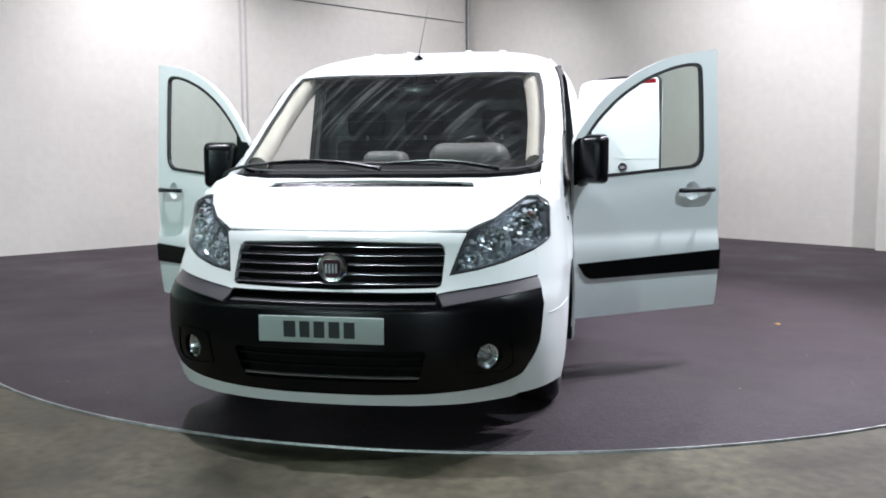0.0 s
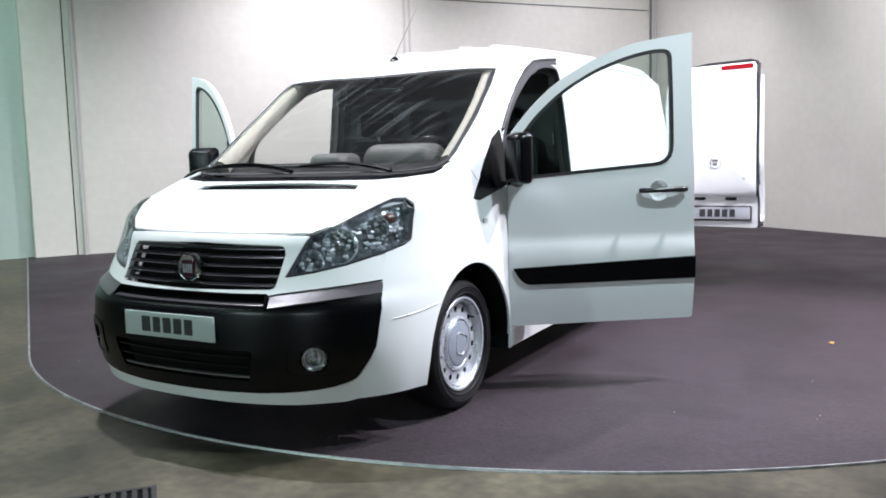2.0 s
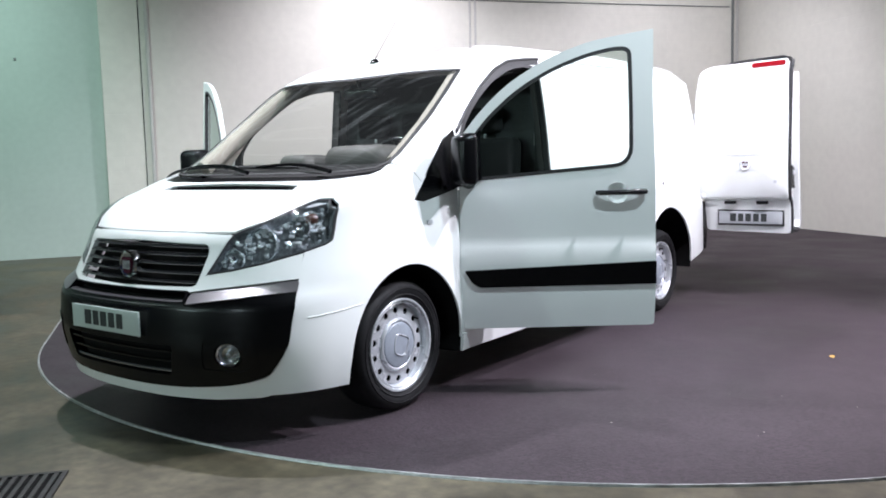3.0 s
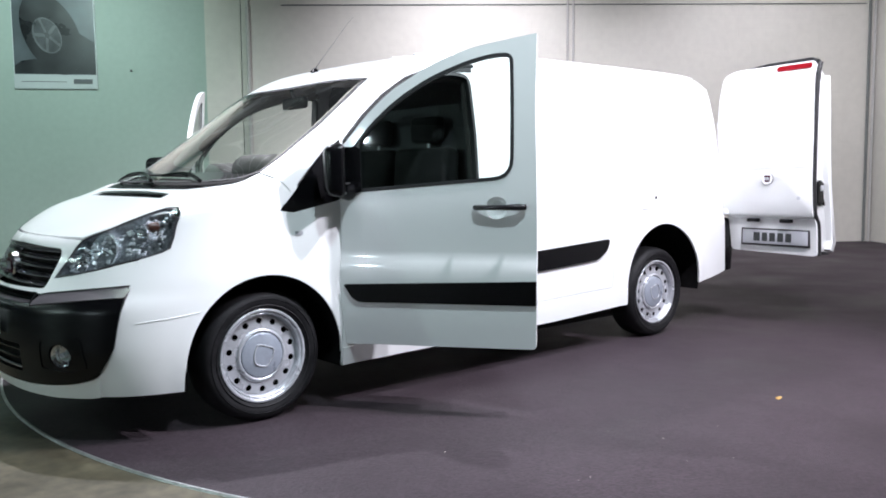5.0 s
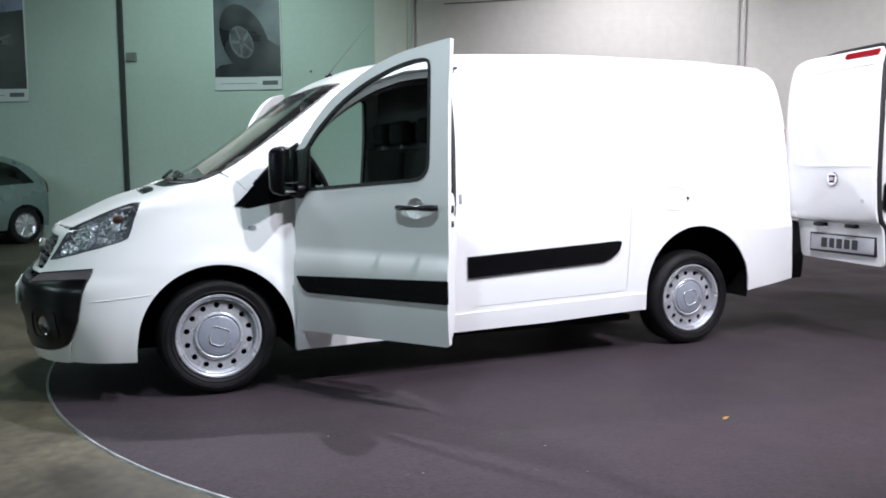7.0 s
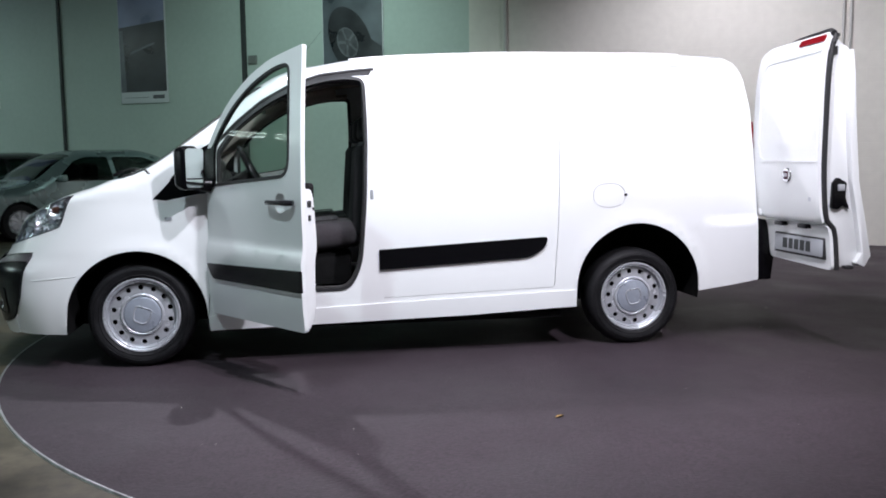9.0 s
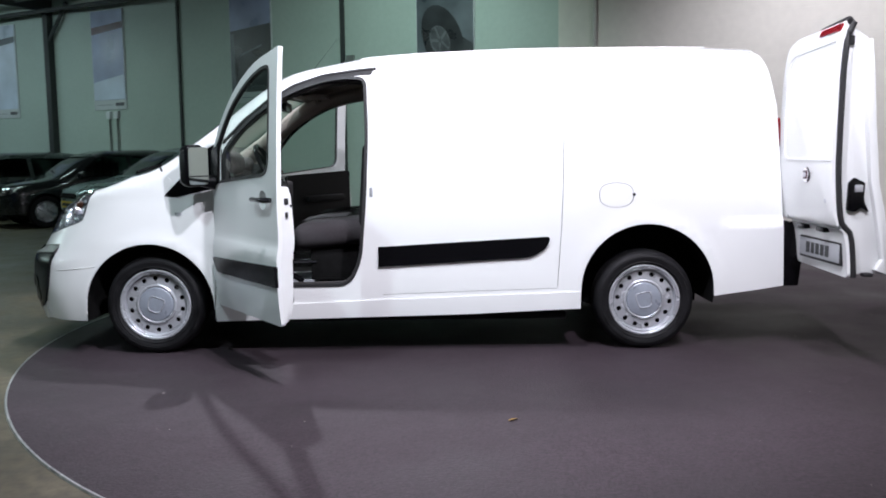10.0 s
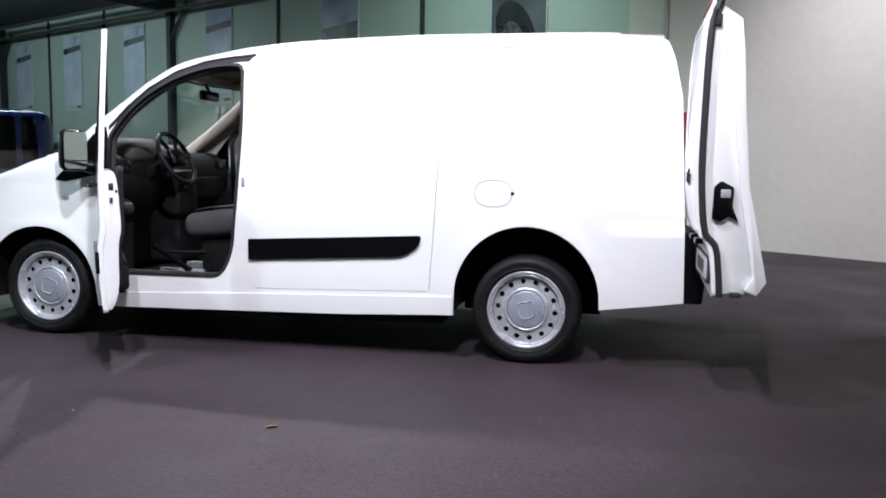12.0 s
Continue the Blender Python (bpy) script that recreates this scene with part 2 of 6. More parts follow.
def rounded(points, radius, seg=5):
    """An outline with its corners rounded; a point may bring its own radius as a third number."""
    out = []
    n = len(points)
    for i in range(n):
        p = np.array(points[i][:2], float)
        r = points[i][2] if len(points[i]) > 2 else radius
        a, b = np.array(points[i - 1][:2], float) - p, np.array(points[(i + 1) % n][:2], float) - p
        la, lb = np.hypot(*a), np.hypot(*b)
        d = min(r, 0.45 * la, 0.45 * lb)
        if d < 1e-4:
            out.append(tuple(p))
            continue
        s, e = p + a / la * d, p + b / lb * d
        for k in range(seg + 1):
            t = k / seg
            out.append(tuple((1 - t) ** 2 * s + 2 * t * (1 - t) * p + t * t * e))
    return out


def dense(points, step, closed=True):
    out = []
    n = len(points)
    for i in range(n if closed else n - 1):
        a, b = np.array(points[i], float), np.array(points[(i + 1) % n], float)
        k = max(1, int(math.ceil(np.hypot(*(b - a)) / step)))
        out += [tuple(a + (b - a) * j / k) for j in range(k)]
    if not closed:
        out.append(tuple(points[-1]))
    return out


def inset(points, d):
    """The outline moved inwards by d."""
    P = np.array(points, float)
    area2 = np.sum(P[:, 0] * np.roll(P[:, 1], -1) - np.roll(P[:, 0], -1) * P[:, 1])
    t = np.roll(P, -1, 0) - np.roll(P, 1, 0)
    t /= np.maximum(np.hypot(t[:, 0], t[:, 1]), 1e-9)[:, None]
    nrm = np.c_[-t[:, 1], t[:, 0]] * (1 if area2 > 0 else -1)
    return [tuple(p) for p in P + nrm * d]


def within(points, loops):
    """Which points lie inside the loops, by the even-odd rule."""
    P = np.asarray(points, float)
    hit = np.zeros(len(P), bool)
    for loop in loops:
        Q = np.asarray(loop, float)
        R = np.roll(Q, -1, 0)
        for (x0, y0), (x1, y1) in zip(Q, R):
            if y0 == y1:
                continue
            c = ((P[:, 1] >= y0) != (P[:, 1] >= y1)) & (P[:, 0] < x0 + (P[:, 1] - y0) / (y1 - y0) * (x1 - x0))
            hit ^= c
    return hit


def fill(outline, holes=(), step=0.06):
    """Triangles that fill a flat outline evenly."""
    loops = [dense(outline, step)] + [dense(h, step) for h in holes]
    pts, edges = [], []
    for loop in loops:
        o = len(pts)
        pts += loop
        edges += [(o + i, o + (i + 1) % len(loop)) for i in range(len(loop))]
    B = np.array(pts)
    lo, hi = B.min(0), B.max(0)
    gx, gy = np.arange(lo[0] + step / 2, hi[0], step), np.arange(lo[1] + step / 2, hi[1], step)
    G = np.array([(a + (step / 2 if k % 2 else 0), b) for k, b in enumerate(gy) for a in gx]) if len(gx) and len(gy) else np.zeros((0, 2))
    if len(G):
        G = G[within(G, loops)]
    if len(G):
        near = np.array([np.min(np.hypot(B[:, 0] - g[0], B[:, 1] - g[1])) for g in G])
        G = G[near > 0.45 * step]
    allp = [Vector(p) for p in pts] + [Vector(g) for g in G]
    vs, es, fs, *_ = delaunay_2d_cdt(allp, edges, [], 0, 1e-6)
    V = np.array([tuple(v) for v in vs])
    F = np.array([tuple(q) for q in fs])
    F = F[within(V[F].mean(1), loops)]
    a, b, c = V[F[:, 0]], V[F[:, 1]], V[F[:, 2]]
    flip = ((b - a)[:, 0] * (c - a)[:, 1] - (b - a)[:, 1] * (c - a)[:, 0]) < 0
    F[flip] = F[flip][:, ::-1]
    return V, F


def skin(name, V2, F, surf, material, parent, label="", thick=0.01, offset=0.0, back=True, mirror=False):
    """A sheet over a surface, with its own thickness; surf turns flat points into places and normals."""
    P, N = surf(V2)
    if mirror:
        P, N = P * (-1, 1, 1), N * (-1, 1, 1)
    if np.sum(np.cross(P[F[:, 1]] - P[F[:, 0]], P[F[:, 2]] - P[F[:, 0]]) * N[F[:, 0]]) < 0:
        F = F[:, ::-1]
    P = P + N * offset
    Q = P - N * thick
    n = len(P)
    E = {}
    for f in F:
        for i in range(3):
            a, b = int(f[i]), int(f[(i + 1) % 3])
            if (b, a) in E:
                del E[(b, a)]
            else:
                E[(a, b)] = 1
    verts, norms, faces = [P], [N], [tuple(map(int, f)) for f in F]
    if thick and back:
        verts.append(Q), norms.append(-N)
        faces += [tuple(int(k) + n for k in f[::-1]) for f in F]
    o = sum(len(v) for v in verts)
    if thick:
        rv, rn = [], []
        for a, b in E:
            side = np.cross(P[b] - P[a], N[a])
            side = side / max(np.linalg.norm(side), 1e-9)
            k = o + len(rv)
            rv += [P[a], P[b], Q[b], Q[a]]
            rn += [side] * 4
            faces.append((k + 3, k + 2, k + 1, k))
        verts.append(np.array(rv)), norms.append(np.array(rn))
    me = bpy.data.meshes.new(name)
    me.from_pydata([tuple(v) for v in np.concatenate(verts)], [], faces)
    for p in me.polygons:
        p.use_smooth = True
    me.normals_split_custom_set_from_vertices([tuple(v) for v in np.concatenate(norms)])
    me.materials.append(material)
    ob = new(name, me)
    if parent is not None:
        ob.parent = parent
    if label:
        ob["label"] = label
    return ob


def pchip(xs, ys):
    """A smooth curve through points that does not overshoot."""
    xs, ys = np.array(xs, float), np.array(ys, float)
    h = np.diff(xs)
    d = np.diff(ys) / h
    m = np.zeros(len(xs))
    m[0], m[-1] = d[0], d[-1]
    for i in range(1, len(xs) - 1):
        if d[i - 1] * d[i] > 0:
            w1, w2 = 2 * h[i] + h[i - 1], h[i] + 2 * h[i - 1]
            m[i] = (w1 + w2) / (w1 / d[i - 1] + w2 / d[i])

    def exact(v):
        i = np.clip(np.searchsorted(xs, v) - 1, 0, len(xs) - 2)
        t = (v - xs[i]) / h[i]
        return (ys[i] * (1 + 2 * t) * (1 - t) ** 2 + h[i] * m[i] * t * (1 - t) ** 2 + ys[i + 1] * t * t * (3 - 2 * t) + h[i] * m[i + 1] * t * t * (t - 1))

    gx = np.linspace(xs[0], xs[-1], 3000)
    gy = exact(gx)
    return lambda v: np.interp(v, gx, gy)

# ---- hall ----
U = Vector((0.569, 0.822, 0))
CORNER, PILLAR_R, PILLAR_L = Vector((-1.55, 12.3, 0)), Vector((-7.35, 4.16, 0)), Vector((-7.76, 3.80, 0))
W1WAY = Vector((math.cos(radians(61.5)), math.sin(radians(61.5)), 0))
W3WAY = (Vector((4.4, 7.8, 0)) - CORNER).normalized()
W2WAY = (CORNER - PILLAR_R).normalized()
HALL = 5.0
CONCRETE = mat("hall_concrete", (0.071, 0.062, 0.039), 0.5, grain=0.35, scale=16, stain=0.6, stain_scale=1.7, bump=0.25)
CARPET = mat("dark_floor_covering", (0.0355, 0.0258, 0.0315), 0.62, grain=0.40, scale=75, stain=0.15, stain_scale=1.3, bump=0.8, Specular_IOR_Level=0.32)
WALLPAINT = mat("white_block_paint", (0.65, 0.63, 0.565), 0.75, grain=0.03, scale=9, stain=0.05, stain_scale=0.8, bump=0.12)
GREENPAINT = mat("pale_green_panel_paint", (0.42, 0.50, 0.45), 0.7, grain=0.03, scale=12, stain=0.06, stain_scale=0.6, bump=0.08)
DARKCEIL = mat("dark_roof_sheet", (0.035, 0.037, 0.036), 0.8, grain=0.2, scale=10)
STRIPMETAL = mat("aluminium_edge", (0.45, 0.46, 0.46), 0.45, 0.8, grain=0.2, scale=50, stain=0.3, stain_scale=9)
GALV = mat("painted_steel", (0.16, 0.17, 0.16), 0.6, grain=0.1, scale=30, stain=0.1, stain_scale=3)


def slab(name, a, b, z0, z1, thick, material, label="", category="wall", side=1, kind="structure"):
    """An upright slab from a to b; its thickness lies to one side of the line. Its own x runs along it."""
    way = (b - a).normalized()
    d = (b - a).length
    bm = box(0, d, *sorted((0, side * thick)), z0, z1)
    ob = part(name, bm, material, None, smooth=0)
    ob.matrix_world = Matrix.Translation((a.x, a.y, 0)) @ Matrix.Rotation(math.atan2(way.y, way.x), 4, "Z")
    return tagged(ob, label, category, kind=kind)


def coursed(m, width, height):
    """Adds faint block joints to a wall paint, along the wall's own x and z."""
    nt = m.node_tree
    coord, cut, join, brick = (nt.nodes.new("ShaderNode" + k) for k in ("TexCoord", "SeparateXYZ", "CombineXYZ", "TexBrick"))
    nt.links.new(coord.outputs["Object"], cut.inputs[0])
    nt.links.new(cut.outputs[0], join.inputs[0])
    nt.links.new(cut.outputs[2], join.inputs[1])
    nt.links.new(join.outputs[0], brick.inputs["Vector"])
    brick.inputs["Color1"].default_value = brick.inputs["Color2"].default_value = (1, 1, 1, 1)
    brick.inputs["Mortar"].default_value = (0, 0, 0, 1)
    for key, value in (("Scale", 1.0), ("Mortar Size", 0.006), ("Mortar Smooth", 0.6), ("Brick Width", width), ("Row Height", height)):
        brick.inputs[key].default_value = value
    bn = nt.nodes.new("ShaderNodeBump")
    bn.inputs["Strength"].default_value, bn.inputs["Distance"].default_value = 0.30, 0.004
    nt.links.new(brick.outputs["Color"], bn.inputs["Height"])
    old = nt.nodes["Principled BSDF"].inputs["Normal"]
    if old.links:
        nt.links.new(old.links[0].from_socket, bn.inputs["Normal"])
    nt.links.new(bn.outputs[0], old)


coursed(WALLPAINT, 0.44, 0.20)


bm = bmesh.new()
bmesh.ops.create_grid(bm, x_segments=8, y_segments=8, size=32)
tagged(part("ground", bm, CONCRETE, None, smooth=0), "stained grey-green concrete hall floor", "floor", kind="structure")

# floor covering: a round front edge that runs off straight to both sides
CC, CR = Vector((0.08, 3.19, 0)), 4.07
edge = []
a0, a1 = math.atan2(-0.822, -0.569), math.atan2(-0.569, 0.822)
for i in range(61):
    a = a0 + (a1 - a0) * i / 60
    edge.append(CC + Vector((math.cos(a), math.sin(a), 0)) * CR)
left_way, right_way = Vector((-0.822, 0.569, 0)), Vector((0.569, 0.822, 0))
edge = [edge[0] + left_way * 8.2] + edge + [edge[-1] + right_way * 9.5]
outline = [(p.x, p.y) for p in edge] + [(CORNER.x + 6, CORNER.y + 4), (CORNER.x - 4, CORNER.y + 4)]
bm = prism(outline, 0.006, "z", 0.001)
tagged(part("dark_floor_covering", bm, CARPET, None, smooth=0), "dark aubergine-grey fine gravel-textured display floor", "floor", kind="structure")
bm = bmesh.new()
rows = []
for i, p in enumerate(edge):
    t = (edge[min(i + 1, len(edge) - 1)] - edge[max(i - 1, 0)]).normalized()
    n = Vector((t.y, -t.x, 0))
    rows.append([bm.verts.new(p + n * d + Vector((0, 0, z))) for d, z in ((-0.008, 0.0075), (-0.006, 0.010), (0.003, 0.010), (0.006, 0.0))])
for q, w in zip(rows, rows[1:]):
    for k in range(3):
        bm.faces.new((q[k], q[k + 1], w[k + 1], w[k]))
bmesh.ops.recalc_face_normals(bm, faces=bm.faces[:])
tagged(part("edge_trim", bm, STRIPMETAL, None), "thin scuffed aluminium edging strip of the display floor", "trim", kind="structure")

far_w1 = PILLAR_L - W1WAY * 27
slab("wall_west", PILLAR_L, far_w1, 0, HALL, 0.25, GREENPAINT, "pale green painted hall wall of tall panels", side=-1)
slab("wall_north", PILLAR_R, CORNER, 0, HALL, 0.25, WALLPAINT, "white painted block wall", side=1)
slab("wall_east", CORNER, CORNER + W3WAY * 19, 0, HALL, 0.25, WALLPAINT, "white painted block wall", side=1)
end_e = CORNER + W3WAY * 19
slab("wall_far_east", end_e, Vector((18, -22, 0)), 0, HALL, 0.25, GREENPAINT, "pale green hall wall", side=1)
slab("wall_south", Vector((18, -22, 0)), far_w1, 0, HALL, 0.25, GREENPAINT, "pale green hall wall", side=1)
bm = box(-24, 22, -24, 15, HALL, HALL + 0.2)
tagged(part("ceiling", bm, DARKCEIL, None, smooth=0), "dark metal sheet hall ceiling", "ceiling", kind="structure")


def along(start, way, s, out=0.0, z=0.0):
    """A place s metres along a wall and out metres in front of it."""
    n = Vector((way.y, -way.x, 0))
    return Vector((start.x, start.y, 0)) + way * s + n * out + Vector((0, 0, z))


def block(name, start, way, s0, s1, out0, out1, z0, z1, material, label, category, kind="structure", bevel=0.0, parent=None):
    m = Matrix.Translation((start.x, start.y, 0)) @ Matrix.Rotation(math.atan2(way.y, way.x), 4, "Z")
    bm = box(s0, s1, -out1, -out0, z0, z1, bevel)
    ob = part(name, bm, material, parent, smooth=0)
    if parent is None:
        ob.matrix_world = m
    return tagged(ob, label, category, kind=kind) if category else ob


BACK = -W1WAY
# the west wall is measured backwards from the pillar; its room side lies to the other hand
block("pillar", PILLAR_L, W1WAY, -0.02, 0.50, -0.02, 0.16, 0, HALL, WALLPAINT, "pale painted square pillar at the wall's end", "pillar")
DARKSTEEL = mat("dark_wall_steel", (0.030, 0.034, 0.034), 0.6, grain=0.15, scale=30, stain=0.15, stain_scale=3)
PALEPIPE = mat("pale_conduit", (0.50, 0.49, 0.46), 0.6, grain=0.05, scale=40)
for s, w, d in ((4.30, 0.075, 0.06), (8.44, 0.05, 0.05), (12.45, 0.16, 0.16), (15.72, 0.06, 0.05), (18.9, 0.06, 0.05), (21.9, 0.18, 0.16)):
    block("wall_post", PILLAR_L, W1WAY, -s - w / 2, -s + w / 2, 0.002, d, 0, HALL, DARKSTEEL, "dark steel post on the green wall", "post")
block("wall_box", PILLAR_L, W1WAY, -4.22, -4.05, 0.002, 0.05, 2.96, 3.11, GALV, "small grey junction box on the wall", "box", "", 0.006)
block("wall_bracket", PILLAR_L, W1WAY, -1.125, -1.09, 0.002, 0.025, 2.735, 2.77, GALV, "tiny dark bracket on the wall", "bracket", "", 0.004)
for s in (12.45, 21.9):
    c = along(PILLAR_L, W1WAY, -s, 0.10)
    brace = [c + Vector((0, 0, 3.9)), c + W1WAY * 0.7 + Vector((0, 0, 4.75))]
    tagged(part("roof_brace", tube(brace, 0.05, 6), DARKSTEEL, None), "dark sloping steel roof brace", "beam", kind="structure")
for s in (4.3, 12.45, 21.9):
    a, b = along(PILLAR_L, W1WAY, -s, 0.05), along(PILLAR_L, W1WAY, -s, 24)
    slab("roof_beam", a, b, 4.60, 4.98, 0.14, DARKSTEEL, "dark steel roof beam", "beam")
for k, z in enumerate((4.55, 4.72)):
    a, b = along(PILLAR_L, W1WAY, -9.0, 0.45 + 0.5 * k), along(PILLAR_L, W1WAY, -26.5, 0.45 + 0.5 * k)
    tagged(part("ceiling_pipe", tube([a + Vector((0, 0, z)), b + Vector((0, 0, z))], 0.05, 8), DARKSTEEL, None), "dark pipe under the ceiling", "pipe", kind="structure")

# posters on the green wall
IMGDARK = mat("poster_dark_print", (0.022, 0.024, 0.028), 0.35, stain=0.5, stain_scale=2.2)
IMGGREY = mat("poster_grey_print", (0.085, 0.098, 0.112), 0.35, stain=0.45, stain_scale=1.6)
IMGBLUE = mat("poster_lilac_print", (0.24, 0.27, 0.40), 0.35, stain=0.35, stain_scale=1.2)
IMGPALE = mat("poster_pale_print", (0.52, 0.58, 0.68), 0.35, stain=0.25, stain_scale=1.0)
IMGRIM = mat("poster_rim_print", (0.055, 0.058, 0.064), 0.35, stain=0.5, stain_scale=6)
IMGSPOKE = mat("poster_spoke_print", (0.11, 0.115, 0.125), 0.35, stain=0.3, stain_scale=6)
WHITEFOIL = mat("poster_white_strip", (0.62, 0.65, 0.66), 0.4)
INKGREY = mat("poster_grey_ink", (0.10, 0.10, 0.11), 0.5)


def poster(s0, s1, z0, z1, print_material, label):
    """A framed poster; its own x runs along the wall, from the far end."""
    root = thing("poster", label, "poster", "posters on the green wall", Matrix.Translation(along(PILLAR_L, W1WAY, -s1, 0.004)) @ Matrix.Rotation(math.atan2(W1WAY.y, W1WAY.x), 4, "Z"))
    w = s1 - s0
    part("poster_board", box(0, w, -0.03, 0, z0, z1, 0.004), WHITEFOIL, root)
    part("print", box(0.015, w - 0.015, -0.034, -0.0305, z0 + 0.21, z1 - 0.015), print_material, root)
    part("caption_bar", box(w - 0.33, w - 0.07, -0.033, -0.0305, z0 + 0.075, z0 + 0.145), INKGREY, root, "grey bar of unreadable lettering")
    part("caption_line", box(0.10, w - 0.42, -0.033, -0.0305, z0 + 0.10, z0 + 0.108), INKGREY, root)
    return root, w


p, w = poster(1.58, 2.72, 2.47, 4.35, IMGGREY, "framed poster of a dark car tyre on grey")
lean, tc = radians(24), (0.53, 3.26)


def leaning(a, long, short, off=0.0):
    """A point of a tyre's leaning oval in the print."""
    u, v = short * math.cos(a) + off, long * math.sin(a)
    return tc[0] + u * math.cos(lean) - v * math.sin(lean), tc[1] + u * math.sin(lean) + v * math.cos(lean)


TURNS = [2 * math.pi * i / 40 for i in range(40)]
part("printed_tyre", prism([leaning(a, 0.62, 0.37) for a in TURNS], -0.002, "y", -0.0345), IMGDARK, p, "dark tyre in the print")
part("printed_rim", prism([leaning(a, 0.27, 0.185, -0.06) for a in TURNS], -0.002, "y", -0.037), IMGSPOKE, p)
part("printed_dish", prism([leaning(a, 0.25, 0.165, -0.055) for a in TURNS], -0.001, "y", -0.0392), IMGRIM, p)
for k in range(5):
    a = math.pi / 2 + 2 * math.pi * k / 5
    part("printed_spoke", prism([leaning(a - 0.10, 0.25, 0.165, -0.055), leaning(a + 0.10, 0.25, 0.165, -0.055), leaning(a + 0.5, 0.05, 0.035, -0.055), leaning(a - 0.5, 0.05, 0.035, -0.055)], -0.0015, "y", -0.0404), IMGSPOKE, p)
part("printed_ground", prism([(0.016, 2.69), (0.016, 2.80), (0.12, 2.87), (0.30, 2.90), (0.45, 2.84), (0.60, 2.80), (0.80, 3.35), (w - 0.016, 3.14), (w - 0.016, 2.69)], -0.001, "y", -0.0344), IMGDARK, p)
p, w = poster(5.97, 7.03, 2.34, 4.45, IMGDARK, "framed poster of a dark grey car detail")
part("printed_flash", prism([(0.25, 3.25), (0.80, 3.42), (0.82, 3.46), (0.28, 3.30)], -0.0015, "y", -0.0345), IMGGREY, p)
part("printed_sky", prism([(0.016, 3.75), (w - 0.016, 3.85), (w - 0.016, 4.43), (0.016, 4.43)], -0.0015, "y", -0.0345), IMGBLUE, p)
part("printed_edge", prism([(0.02, 2.56), (0.14, 2.56), (0.10, 3.7), (0.02, 3.7)], -0.0015, "y", -0.0345), IMGGREY, p)
for s0, z0, z1, mt, lab in ((10.06, 2.34, 4.50, IMGBLUE, "tall lilac and blue advertising poster"), (13.72, 2.26, 4.45, IMGPALE, "tall pale blue advertising poster"), (17.0, 2.35, 4.45, IMGPALE, "tall pale blue advertising poster"), (20.03, 2.42, 4.38, IMGPALE, "tall pale blue advertising poster")):
    p, w = poster(s0, s0 + 1.02, z0, z1, mt, lab)
    part("printed_band", prism([(0.02, z1 - 0.52), (w - 0.02, z1 - 0.42), (w - 0.02, z1 - 0.28), (0.02, z1 - 0.36)], -0.0015, "y", -0.0345), BADGE if mt == IMGBLUE else IMGGREY, p, "dull red printed band")
    part("printed_glow", prism([(0.02, z0 + 0.22), (w - 0.02, z0 + 0.22), (w - 0.02, z0 + 0.75), (0.02, z0 + 0.60)], -0.001, "y", -0.0344), IMGPALE, p)
for ds in (10.38, 10.62):
    block("power_socket", PILLAR_L, W1WAY, -ds - 0.07, -ds + 0.07, 0.002, 0.07, 2.14, 2.30, WHITEFOIL, "small white socket box on the wall", "socket", "", 0.008)
    a = along(PILLAR_L, W1WAY, -ds, 0.03)
    tagged(part("conduit", tube([a + Vector((0, 0, 2.14)), a + Vector((0, 0, 1.1))], 0.018, 8), GALV, None), "grey conduit down the green wall", "conduit")

# white walls: conduits, cable and pilaster
for ds in (4.97, 5.06):
    a = along(PILLAR_R, W2WAY, ds, 0.02)
    tagged(part("conduit", tube([a, a + Vector((0, 0, HALL))], 0.018, 8), PALEPIPE, None), "pale upright conduit on the white wall", "conduit")
a, b = along(PILLAR_R, W2WAY, 0.6, 0.012), along(PILLAR_R, W2WAY, 9.8, 0.012)
tagged(part("wall_cable", tube([a + Vector((0, 0, 3.72)), b + Vector((0, 0, 3.80))], 0.010, 6), GALV, None), "thin grey cable along the white wall", "cable")
for ds in (9.86, 9.95):
    a = along(PILLAR_R, W2WAY, ds, 0.03)
    tagged(part("conduit", tube([a, a + Vector((0, 0, HALL))], 0.022, 8), PALEPIPE if ds > 9.9 else GALV, None), "upright conduit in the wall corner", "conduit")
block("pilaster", CORNER, W3WAY, 7.72, 8.22, 0.002, 0.22, 0, HALL, WALLPAINT, "white painted wall pilaster", "pillar")
a = along(PILLAR_R, W2WAY, 0.10, 0.03)
tagged(part("conduit", tube([a, a + Vector((0, 0, 2.9)), a + Vector((0, 0, HALL))], 0.03, 8), PALEPIPE, None), "pale conduit beside the pillar", "conduit")

# thin purlins under the roof sheet
PURLIN = mat("pale_purlin_paint", (0.36, 0.37, 0.37), 0.6, grain=0.1, scale=20)
bm = bmesh.new()
for k in range(44):
    y = -12 + 0.42 * k
    box(-9, 9, y, y + 0.05, HALL - 0.06, HALL - 0.001, bm=bm)
tagged(part("ceiling_purlins", bm, PURLIN, None, smooth=0), "thin pale purlins under the dark roof", "ceiling", kind="structure")

